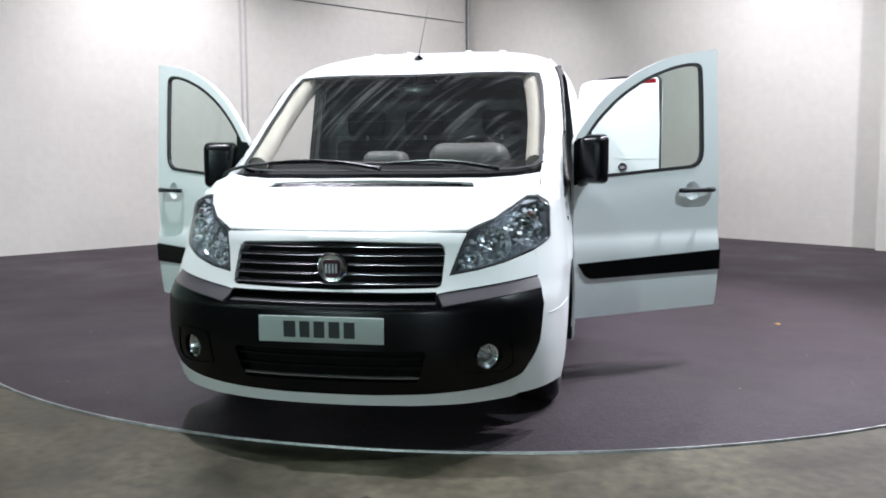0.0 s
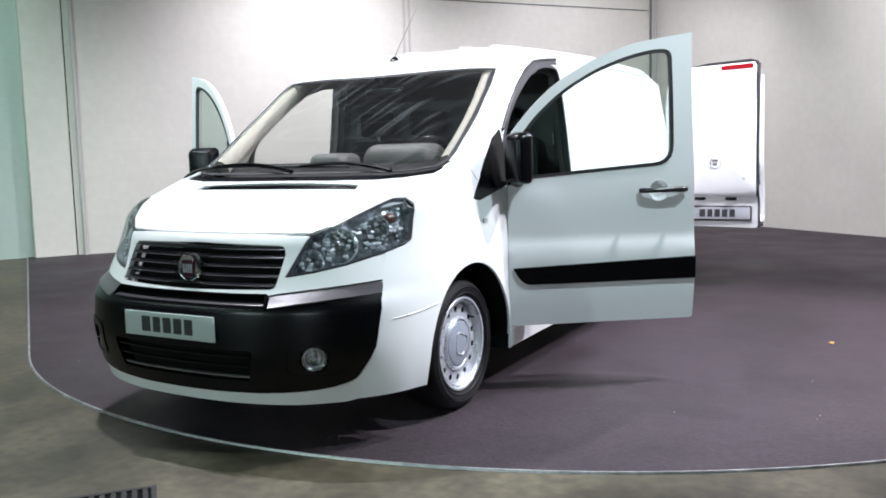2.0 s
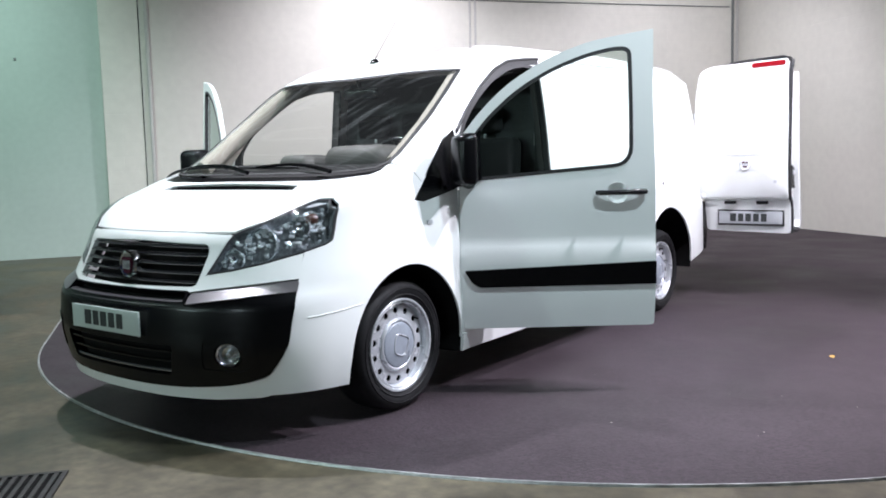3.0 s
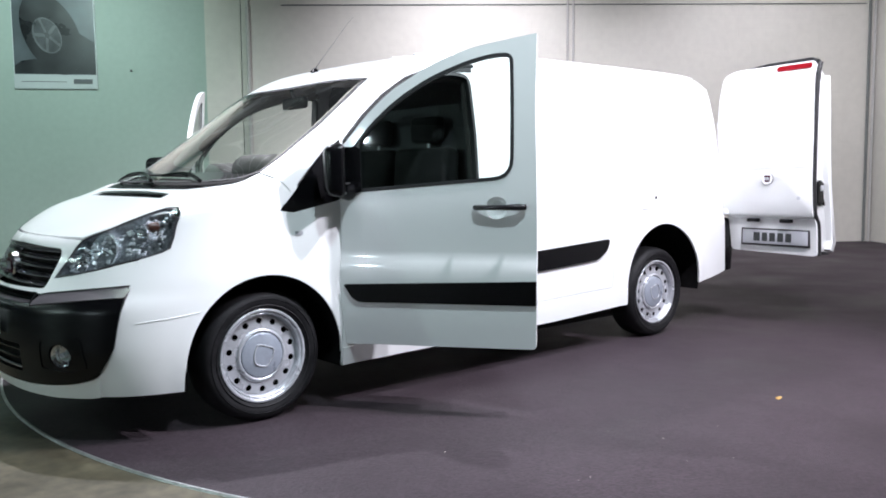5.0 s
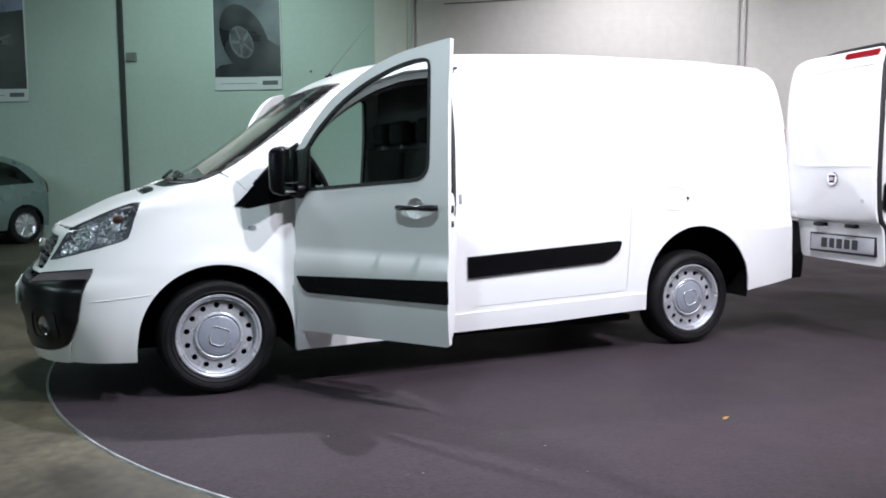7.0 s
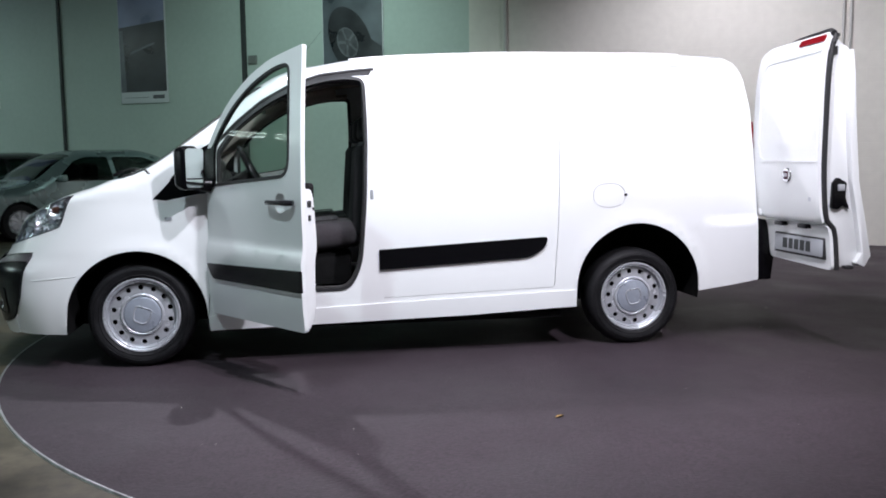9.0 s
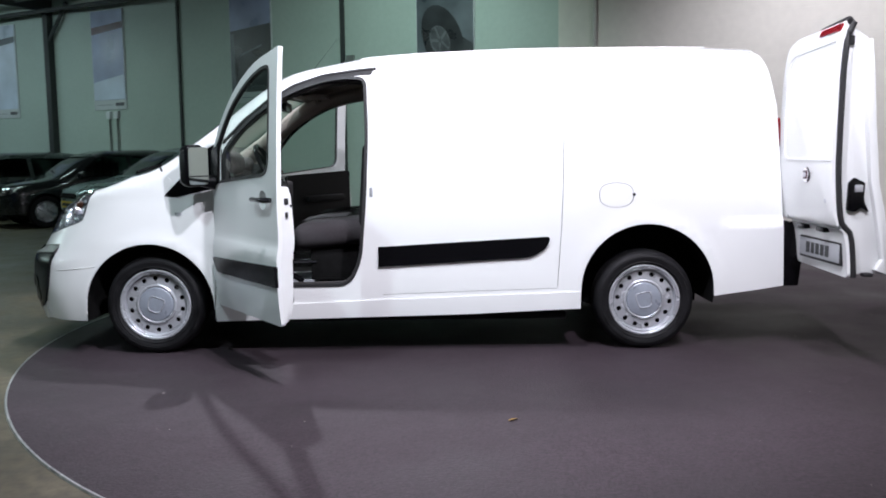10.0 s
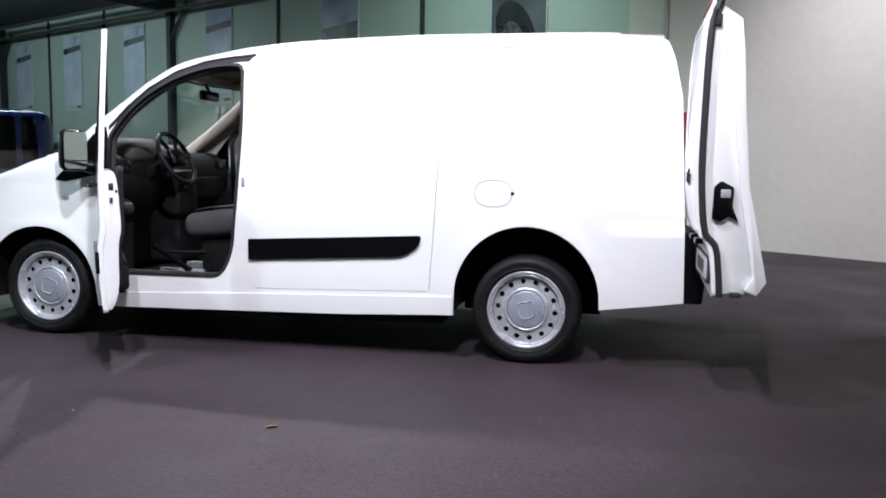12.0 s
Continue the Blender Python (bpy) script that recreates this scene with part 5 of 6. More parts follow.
for y in (FRONT_AXLE, REAR_AXLE):
    wheel_parts("wheel", pose(0.872, y, HUB + 0.006, 12 if y else -20, 0, 0))
    wheel_parts("wheel", pose(-0.872, y, HUB + 0.006, 30, 0, 180))
    part("axle", tube([(-0.75, y, HUB), (0.75, y, HUB)], 0.05, 10), DARK, van)

# --- wipers, aerial, screen mirror ---
for x0, y0, x1, y1 in ((0.60, -0.172, 0.02, -0.122), (0.02, -0.185, -0.60, -0.085)):
    n = 14
    arm = []
    for i in range(n + 1):
        x, y = x0 + (x1 - x0) * i / n, y0 + (y1 - y0) * i / n + 0.045 * math.sin(math.pi * i / n) * 0.5
        arm.append((x, y, tz(x, y) + 0.022 + 0.012 * math.sin(math.pi * i / n)))
    wiper = part("wiper", tube(arm, [0.011 - 0.004 * i / n for i in range(n + 1)], 8), PLASTIC, van, "black windscreen wiper")
    blade = []
    for i in range(n + 1):
        x, y = x1 + 0.30 - 0.60 * i / n, y1 + 0.028 + (0.02 * (i / n - 0.5))
        blade.append((x, y, tz(x, y) + 0.013))
    part("wiper_blade", tube(blade, 0.008, 6), SEAL, wiper)
part("aerial_base", lathe([(0.030, 0.0), (0.022, 0.012), (0.010, 0.022), (0.0, 0.024)], 16, "z"), PLASTIC, van).location = (-0.02, 0.875, tz(0.02, 0.875) - 0.003)
part("aerial", tube([(-0.02, 0.875, tz(0.02, 0.875) + 0.015), (-0.02, 0.905, tz(0.02, 0.875) + 0.055), (-0.02, 1.16, tz(0.02, 0.875) + 0.36)], [0.0040, 0.0018, 0.0006], 6), SEAL, van, "thin black roof aerial")

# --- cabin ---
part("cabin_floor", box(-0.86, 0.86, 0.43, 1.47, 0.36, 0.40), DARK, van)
lining = [(x * 0.985, y) for x, y in roof if y < 1.5] 
lin = lining + [(-x, y) for x, y in lining[::-1]] + [(-0.5, 0.735), (0, 0.72), (0.5, 0.735)]
one("headliner", lin, (), on_top, HEADLINER, van, 0.07, "beige-grey roof lining", thick=0.01, offset=-0.035)
for s, mir in ((1, False), (-1, True)):
    pts = [(s * (x - 0.045), y, tz(x, y) - 0.058) for x, y in EDGE[1:] + [(0.722, 0.82), (0.716, 1.0), (0.712, 1.25)]]
    band = [(0.30, 1.13), (0.455, 1.315), (0.56, 1.448), (0.70, 1.570), (0.885, 1.676), (1.10, 1.745), (1.34, 1.762), (1.34, 1.80), (1.0, 1.79), (0.82, 1.765)] + [(y, tz(x, y) - 0.012) for x, y in EDGE[::-1][:-1]]
    V, F = fill(band, (), 0.05)
    skin("pillar_lining", V, F, on_side, HEADLINER, van, "beige pillar lining", 0.03, -0.060, mirror=mir)
    part("pillar_trim", tube(pts, 0.050, 10), HEADLINER, van, "beige windscreen pillar lining")
dash_bm = bmesh.new()
rows = []
for x in [-0.80 + 1.6 * i / 20 for i in range(21)]:
    f = abs(x) / 0.80
    b = 0.10 * f * f
    rows.append([dash_bm.verts.new((x * (0.86, 0.92, 0.97, 1, 1, 1, 1, 1, 1, 1)[k], y + (b if k < 2 else 0), z)) for k, (y, z) in enumerate(((-0.10, 1.05), (0.02, 1.125), (0.20, 1.205), (0.34, 1.20), (0.43, 1.15), (0.47, 1.05), (0.46, 0.92), (0.36, 0.80), (0.26, 0.55), (0.20, 0.40)))])
for q, w in zip(rows, rows[1:]):
    for k in range(9):
        dash_bm.faces.new((q[k], q[k + 1], w[k + 1], w[k]))
bmesh.ops.recalc_face_normals(dash_bm, faces=dash_bm.faces[:])
dash = part("dashboard", dash_bm, TRIM, van, "dark grey moulded dashboard")
HOODGREY = mat("grey_instrument_hood", (0.085, 0.08, 0.075), 0.6, grain=0.15, scale=200)
hood = box(0.17, 0.59, 0.18, 0.46, 1.12, 1.295, 0.08, 6)
part("instrument_hood", hood, HOODGREY, dash)
part("centre_pod", box(-0.19, 0.03, 0.20, 0.44, 1.15, 1.255, 0.05, 4), HOODGREY, dash)
for x in (-0.70, 0.70):
    part("air_vent", box(x - 0.075, x + 0.075, 0.40, 0.475, 1.06, 1.16, 0.02), GLOSSBLACK, dash)
part("glovebox_lid", box(-0.68, -0.22, 0.44, 0.485, 0.86, 1.02, 0.02), TRIM, dash)
part("centre_console", box(-0.12, 0.16, 0.30, 0.56, 0.42, 1.08, 0.04), TRIM, dash)
part("gear_lever", tube([(0.10, 0.52, 0.92), (0.11, 0.62, 0.98), (0.11, 0.65, 1.02)], [0.016, 0.014, 0.026], 10), GLOSSBLACK, dash)
# steering wheel
wheel_m = Matrix.Translation((0.38, 0.66, 1.165)) @ Matrix.Rotation(radians(-62), 4, "X")
bm = bmesh.new()
ringpts = [(0.185 * math.cos(2 * math.pi * i / 40), 0.185 * math.sin(2 * math.pi * i / 40), 0) for i in range(40)]
sw = part("steering_wheel", tube(ringpts, 0.016, 10, closed=True), GLOSSBLACK, van, "black steering wheel")
sw.matrix_basis = wheel_m
part("wheel_hub", box(-0.075, 0.075, -0.06, 0.06, -0.02, 0.025, 0.02, 3), PLASTIC, sw)
for a in (0, 180, 235, 305):
    c, q = math.cos(radians(a)), math.sin(radians(a))
    part("wheel_spoke", tube([(0.05 * c, 0.05 * q, 0), (0.178 * c, 0.178 * q, 0)], 0.014, 8), PLASTIC, sw)
part("steering_column", tube([(0.38, 0.64, 1.15), (0.38, 0.34, 0.99)], 0.045, 10), TRIM, van)
part("screen_mirror", box(-0.13, 0.13, 0.70, 0.735, 1.575, 1.645, 0.016, 3), GLOSSBLACK, van, "dark inside mirror")
part("mirror_stem", tube([(0, 0.715, 1.64), (0, 0.685, 1.705)], 0.012, 8), GLOSSBLACK, van)
for x in (-0.42, 0.38):
    part("sun_visor", box(x - 0.2, x + 0.2, 0.79, 0.96, 1.700, 1.716, 0.006), HEADLINER, van)


def cushion(x0, x1, y0, y1, z0, z1, tilt, name, parent, bev=0.045):
    bm = box(x0, x1, y0, y1, z0, z1, bev, 4)
    c = Vector(((x0 + x1) / 2, (y0 + y1) / 2, z0))
    bmesh.ops.rotate(bm, cent=c, matrix=Matrix.Rotation(radians(tilt), 3, "X"), verts=bm.verts[:])
    return part(name, bm, CLOTH if name == "seat_cushion" else DARKCLOTH, parent, "grey woven seat cloth" if name == "seat_cushion" else "dark woven seat cloth")


for x0, x1 in ((0.16, 0.68), (-0.70, 0.10)):
    base = part("seat_base", box(x0 + 0.06, x1 - 0.06, 0.96, 1.28, 0.40, 0.66, 0.02), DARK, van)
    seat = cushion(x0, x1, 0.86, 1.36, 0.66, 0.83, 5, "seat_cushion", van, 0.07)
    cushion(x0, x1, 1.28, 1.41, 0.74, 1.34, -4, "seat_back", seat)
    for k in (range(1) if x0 > 0 else range(2)):
        cx = (x0 + x1) / 2 if x0 > 0 else x0 + 0.2 + 0.4 * k
        cushion(cx - 0.13, cx + 0.13, 1.345, 1.435, 1.37, 1.53, -3, "headrest", seat, 0.035)
        part("headrest_post", tube([(cx, 1.40, 1.30), (cx, 1.41, 1.44)], 0.010, 6), STEEL, seat)
    for k in (0.25, 0.5, 0.75):
        x = x0 + (x1 - x0) * k
        part("cushion_seam", tube([(x, 0.90, 0.828), (x, 1.0, 0.848), (x, 1.20, 0.862)], 0.005, 5), SEAL, seat)
for x in (0.24, 0.60):
    part("seat_rail", box(x - 0.02, x + 0.02, 0.66, 1.30, 0.40, 0.44), STEEL, van)
part("seat_lever", tube([(0.64, 0.70, 0.56), (0.62, 0.78, 0.55), (0.62, 1.0, 0.56)], 0.011, 6), GLOSSBLACK, van)
part("brake_lever", tube([(0.70, 0.92, 0.44), (0.70, 0.80, 0.52), (0.70, 0.66, 0.60)], [0.02, 0.016, 0.02], 8), PLASTIC, van)
part("seat_belt", box(0.80, 0.83, 1.37, 1.42, 0.60, 1.62, 0.004), SEAL, van, "black seat belt at the pillar")
part("belt_buckle", box(0.785, 0.80, 1.385, 1.41, 1.28, 1.36, 0.006), STEEL, van)

# --- rear doors ---
def rear_door(s, m):
    """Built as it stands folded right back: the outer face looks forwards."""
    def face(name, outline, surf, material, parent, label="", thick=0.01, offset=0.0, holes=(), step=0.06):
        V, F = fill(outline, holes, step)
        return skin(name, V, F, surf, material, parent, label, thick, offset)

    out_y = pchip([0.5, 0.60, 0.78, 0.80, 0.86, 1.0, 1.2, 1.6, 1.85, 1.96], [4.075, 4.068, 4.05, 4.045, 3.995, 3.975, 3.965, 3.97, 3.985, 4.03])

    def on_out(W, e=0.004):
        y = out_y(W[:, 1]) + 0.012 * (1.58 - W[:, 0]) / 0.75
        d = (out_y(W[:, 1] + e) - out_y(W[:, 1] - e)) / (2 * e)
        return np.c_[W[:, 0], y, W[:, 1]], unit(np.c_[np.full(len(d), -0.016), -np.ones(len(d)), d])

    skinline = rounded([(0.815, 0.835, .02), (0.80, 1.2, .1), (0.81, 1.70, .1), (0.845, 1.90, .06), (0.93, 1.935, .03), (1.55, 1.955, .03), (1.567, 1.5, .1), (1.567, 0.835, .01)], 0.05)
    door = face("rear_door", skinline, on_out, PAINT, van, "white rear door folded fully back", 0.03)
    door.matrix_basis = m
    low = rounded([(0.885, 0.57, .04), (0.87, 0.822, .01), (1.572, 0.822, .01), (1.572, 0.555, .03)], 0.02)
    face("plate_panel", low, on_out, PAINT, door, "white lower panel that carries the plate", 0.03)
    panel = rounded([(0.885, 1.20, .10), (0.875, 1.70, .1), (0.92, 1.835, .06), (1.545, 1.86, .01), (1.545, 1.20, .01)], 0.05)
    V, F = fill(panel, [inset(dense(panel, 0.05), 0.014)], 0.04)
    skin("pressed_field", V, F, on_out, PAINT, door, "", 0.006, 0.004)
    lightbar = rounded([(1.27, 1.895), (1.27, 1.93), (1.53, 1.94), (1.53, 1.90)], 0.012)
    face("brake_light", lightbar, on_out, REDLENS, door, "red high-level brake light", 0.012, 0.008, step=0.03)
    bd = part("badge", lathe([(0, -0.010), (0.032, -0.008), (0.042, -0.009), (0.047, -0.003), (0.047, 0.008), (0, 0.008)], 32, "y"), CHROME, door, "round chrome badge with dark red shield")
    bd.location = (1.235, float(out_y(1.12)) + 0.003, 1.12)
    part("badge_shield", prism(rounded([(-0.024, 0.024), (0.024, 0.024), (0.018, -0.026), (-0.018, -0.026)], 0.008), -0.003, "y", -0.0085), BADGE, bd)
    for k in range(4):
        part("badge_bar", box(-0.018 + 0.0095 * k, -0.0125 + 0.0095 * k, -0.0135, -0.0110, -0.012, 0.012), STEEL, bd)
    yp = float(out_y(0.68)) + 0.001
    holder = part("plate_holder", box(0.985, 1.525, yp - 0.012, yp + 0.01, 0.615, 0.745, 0.004), SEAL, door)
    pl = part("rear_plate", box(0.997, 1.513, yp - 0.016, yp - 0.011, 0.630, 0.735, 0.002), PLATEREAR, door, "grey plate with dark bars")
    x = 1.09
    for w in (0.05, 0.042, 0.045, 0.045, 0.045):
        part("plate_bar", box(x, x + w, yp - 0.0185, yp - 0.0155, 0.650, 0.715), INK, pl)
        x += w + 0.018
    for x in (1.10, 1.36):
        part("plate_lamp", box(x - 0.045, x + 0.045, 4.00, 4.05, 0.795, 0.822, 0.006), PLASTIC, door)
    part("key_lock", lathe([(0, -0.006), (0.014, -0.005), (0.016, 0.004), (0, 0.004)], 16, "y"), STEEL, door).location = (1.47, float(out_y(0.98)) + 0.006, 0.98)
    # the door's depth: edge and inner side
    edge = [(float(out_y(z)) + 0.028, z) for z in (1.93, 1.7, 1.4, 1.1, 0.90, 0.80, 0.70, 0.575)]
    inn = [(4.27, 0.575), (4.31, 0.64), (4.255, 0.90), (4.215, 1.08), (4.185, 1.4), (4.165, 1.7), (4.145, 1.86)]
    body = prism(edge + inn, -0.62, "x", 1.555, 0.006)
    part("door_shell", body, PAINT, door)
    flange = [(4.215, 0.60), (4.27, 0.575), (4.31, 0.64), (4.255, 0.90), (4.215, 1.08), (4.185, 1.4), (4.165, 1.7), (4.147, 1.85), (4.122, 1.85), (4.138, 1.4), (4.170, 1.08), (4.205, 0.9), (4.25, 0.66)]
    part("inner_flange", prism(flange, 0.045, "x", 1.553, 0.004), PAINT, door, "white flange of the inner door panel")
    seam = [(1.572, float(out_y(z)) + 0.034, z) for z in [1.94 - 1.38 * i / 28 for i in range(29)]]
    part("door_seal", tube(seam, 0.016, 8), SEAL, door, "black rubber seal along the door edge")
    cap = [(1.56, float(out_y(1.94)) + 0.02, 1.945), (1.50, 4.06, 1.965), (1.15, 4.09, 1.955), (0.95, 4.09, 1.925)]
    part("top_seal", tube(cap, 0.018, 8), SEAL, door)
    # latch mechanism
    lt = part("latch", prism(rounded([(4.055, 0.93), (4.06, 1.08), (4.09, 1.11), (4.15, 1.08), (4.145, 0.99), (4.175, 0.92), (4.13, 0.945), (4.10, 0.92)], 0.01), 0.022, "x", 1.553, 0.003), PLASTIC, door, "black latch on the door edge")
    part("latch_bolt", box(1.572, 1.584, 4.09, 4.135, 1.03, 1.07, 0.004), STEEL, lt)
    part("edge_stop", box(1.553, 1.575, 4.02, 4.06, 1.82, 1.87, 0.004), SEAL, door)
    part("edge_foot", box(1.553, 1.60, 4.15, 4.20, 0.565, 0.585, 0.004), SEAL, door)
    for z in (0.87, 1.53):
        part("hinge_arm", box(0.78, 0.90, 4.00, 4.035, z - 0.028, z + 0.028, 0.01), PAINT, door, "white hinge arm")
    part("check_strap", tube([(0.80, 4.05, 1.24), (0.86, 4.05, 1.27), (0.92, 4.04, 1.29)], 0.010, 6), SEAL, door)
    part("wiring_tube", tube([(0.79, 4.05, 1.12), (0.83, 4.07, 1.08), (0.90, 4.06, 1.10)], 0.014, 8), SEAL, door)
    return door


rear_door(1, Matrix())
# the other rear door, shut
V, F = fill(rounded([(-0.015, 0.84), (-0.015, 1.90), (-0.70, 1.885), (-0.78, 1.80), (-0.81, 1.4), (-0.83, 0.84)], 0.03), (), 0.08)


def on_shut(W):
    y = yr(W[:, 1]) + 0.02
    return np.c_[W[:, 0], y, W[:, 1]], np.tile((0.0, 1.0, 0.0), (len(W), 1))


skin("rear_door", V, F, on_shut, PAINT, van, "white rear door, shut", 0.05)

# ---- cars along the green wall ----
CARGLASS = glass("dark_car_glass", (0.20, 0.26, 0.24), 0.8)
SILVERTEAL = mat("silver_teal_car_paint", (0.20, 0.27, 0.27), 0.3, 0.5, coat=0.5, stain=0.05)
DARKPAINT = mat("black_car_paint", (0.012, 0.013, 0.014), 0.2, coat=0.5, stain=0.1)
GREYPAINT = mat("dark_grey_green_car_paint", (0.045, 0.055, 0.052), 0.25, 0.3, coat=0.5, stain=0.1)
BLUEPAINT = mat("blue_van_paint", (0.015, 0.035, 0.22), 0.3, coat=0.5, stain=0.05)
YELLOWPLATE = mat("yellow_plate", (0.55, 0.38, 0.04), 0.5)


def car_surface(zt, wz, y0, y1, rise=0.26, nose=0.55):
    """Sheets over a simple car body: nose at y0, tail at y1."""
    def width(y, z):
        y, z = np.asarray(y, float), np.asarray(z, float)
        w = wz(z)
        for d, p in ((y - y0, nose), (y1 - y, nose * 0.7)):
            t = np.clip(d / p, 0, 1)
            w = w * np.maximum(1 - (1 - t) ** 2.6, 0) ** (1 / 2.6)
        h = np.clip((z - (zt(y) - rise)) / rise, 0, 1)
        return w * np.maximum(1 - h ** 4, 0) ** 0.25

    def top(x, y):
        x, y = np.abs(np.asarray(x, float)), np.asarray(y, float)
        return solve(lambda z: width(y, z) <= x, np.maximum(zt(y) - rise, 0.2), zt(y) + 1e-6)

    def side_s(V, e=0.006):
        y, z = V[:, 0], V[:, 1]
        n = np.c_[np.full(len(y), 2 * e), -(width(y + e, z) - width(y - e, z)), -(width(y, z + e) - width(y, z - e))]
        return np.c_[width(y, z), y, z], unit(n)

    def top_s(V, e=0.008):
        x, y = V[:, 0], V[:, 1]
        n = np.c_[-(top(x + e, y) - top(x - e, y)), -(top(x, y + e) - top(x, y - e)), np.full(len(x), 2 * e)]
        return np.c_[x, y, top(x, y)], unit(n)

    def end_s(tail):
        far = 1 if tail else -1
        mid = (y0 + y1) / 2

        def front(x, z):
            x = np.maximum(np.abs(x), 1e-3)
            d = solve(lambda d: width(mid + far * d, z) <= x, np.zeros(len(x)), np.full(len(x), (y1 - y0) / 2))
            return mid + far * d

        def surf(V, e=0.008):
            x, z = V[:, 0], V[:, 1]
            dx, dz = (front(x + e, z) - front(x - e, z)) / (2 * e), (front(x, z + e) - front(x, z - e)) / (2 * e)
            return np.c_[x, front(x, z), z], unit(np.c_[-far * dx, np.full(len(x), float(far)), -far * dz])
        return surf

    return width, top, side_s, top_s, end_s


def car(name, label, paint, m, tall=1.46, length=3.95, van_like=False, plate_mat=None):
    root = thing(name, label, "van" if van_like else "car", "" if van_like else "cars along the green wall", m)
    y0, y1 = -0.80, length - 0.80
    wb = length * 0.63
    k = tall / 1.46
    if van_like:
        zt = pchip([y0, y0 + 0.05, y0 + 0.25, 0.05, 0.75, 1.1, y1 - 0.5, y1 - 0.12, y1], [0.62, 0.80, 0.98, 1.12, 1.66, 1.80, tall, tall - 0.03, tall - 0.35])
    else:
        zt = pchip([y0, y0 + 0.04, y0 + 0.18, 0.20, 0.95, 1.35, 2.2, y1 - 0.45, y1 - 0.10, y1], [0.55, 0.68, 0.78, 0.94 * k, 1.36 * k, tall - 0.01, tall, tall - 0.12, 1.02 * k, 0.85])
    wz = pchip([0.15, 0.28, 0.5, 0.7, 0.95, 1.2, 1.5, 2.0], [0.76, 0.82, 0.845, 0.85, 0.825, 0.72 if not van_like else 0.81, 0.60 if not van_like else 0.76, 0.55 if not van_like else 0.70])
    width, top, side_s, top_s, end_s = car_surface(zt, wz, y0, y1)
    arches = [arc(0.0, 0.30, 0.34, 180, 0, 10), arc(wb, 0.30, 0.34, 180, 0, 10)]
    ya, yb = y0 + 0.30, y1 - 0.22
    rim = [(y, float(zt(y)) - 0.045) for y in np.linspace(ya, yb, 40)]
    side = [(ya, 0.26)] + [(-0.34, 0.24)] + arches[0] + [(0.34, 0.24), (wb - 0.34, 0.24)] + arches[1] + [(wb + 0.34, 0.26), (yb, 0.30)] + rim[::-1]
    zb, ztp = 0.93 * k if not van_like else 1.02, tall - 0.13
    if van_like:
        win = [rounded([(0.75, zb), (0.95, ztp - 0.22), (1.25, ztp - 0.03), (1.62, ztp), (1.62, zb)], 0.05), rounded([(1.70, zb - 0.10), (1.70, ztp), (3.0, ztp), (3.0, zb - 0.10)], 0.06), rounded([(3.08, zb - 0.05), (3.08, ztp), (y1 - 0.32, ztp), (y1 - 0.28, zb - 0.05)], 0.06)]
    else:
        win = [rounded([(0.55, zb), (0.98, 1.27 * k), (1.20, ztp), (1.58, ztp), (1.60, zb)], 0.04), rounded([(1.68, zb), (1.66, ztp), (2.25, ztp - 0.01), (y1 - 0.68, ztp - 0.09), (y1 - 0.45, zb + 0.05)], 0.05)]
    for mir in (False, True):
        V, F = fill(side, win, 0.10)
        skin("side_panel", V, F, side_s, paint, root, "", 0.01, mirror=mir)
        for wn in win:
            V, F = fill(inset(wn, -0.006), (), 0.10)
            skin("side_window", V, F, side_s, CARGLASS, root, "dark side window", 0.0, -0.004, mirror=mir)
        s = -1 if mir else 1
        xm = float(width(0.62, zb)) + 0.08
        part("door_mirror", moved(box(-0.09, 0.09, -0.05, 0.05, -0.06, 0.06, 0.03, 3), Matrix.Translation((s * xm, 0.66, zb + 0.05))), paint, root)
        part("door_handle", box(*sorted((s * (float(width(1.45, 0.82)) - 0.005), s * (float(width(1.45, 0.82)) + 0.025))), 1.38, 1.52, 0.80, 0.83, 0.008), paint, root)
        for yc in (0.0, wb):
            tyre = part("wheel", lathe([(0.19, -0.01), (0.22, 0.0), (0.28, -0.005), (0.30, -0.03), (0.30, -0.16), (0.27, -0.19), (0.19, -0.19)], 32), RUBBER, root, "black tyre on a silver wheel")
            tyre.matrix_basis = pose(s * 0.815, yc, 0.30, 0, 0, 0 if s > 0 else 180)
            rimb = part("rim", lathe([(0.0, -0.01), (0.05, -0.012), (0.16, -0.035), (0.185, -0.02), (0.205, -0.004)], 24), STEEL, tyre)
            for q in range(9):
                a = 2 * math.pi * q / 9
                sp = tube([(-0.012, 0.04 * math.cos(a), 0.04 * math.sin(a)), (-0.008, 0.185 * math.cos(a), 0.185 * math.sin(a))], 0.012, 5)
                part("spoke", sp, STEEL, rimb)
        # arch liner
        for yc in (0.0, wb):
            part("arch_liner", prism([(yc + 0.36 * math.cos(a), 0.30 + 0.36 * math.sin(a)) for a in [math.pi * i / 10 for i in range(11)]] + [(yc - 0.36, 0.2), (yc + 0.36, 0.2)], -s * 0.02, "x", s * 0.60), DARK, root)
    # top sheet with the screens cut out
    def line(ys):
        return [(float(width(y, float(zt(y)) - 0.045)), y) for y in ys]
    edge = line(np.linspace(ya, yb, 40))
    whole = edge + [(-x, y) for x, y in edge[::-1]]
    if van_like:
        f0, f1, g0, g1 = 0.08, 0.86, y1 - 0.2, y1 - 0.2
    else:
        f0, f1, g0, g1 = 0.26, 1.00, y1 - 0.62, y1 - 0.30
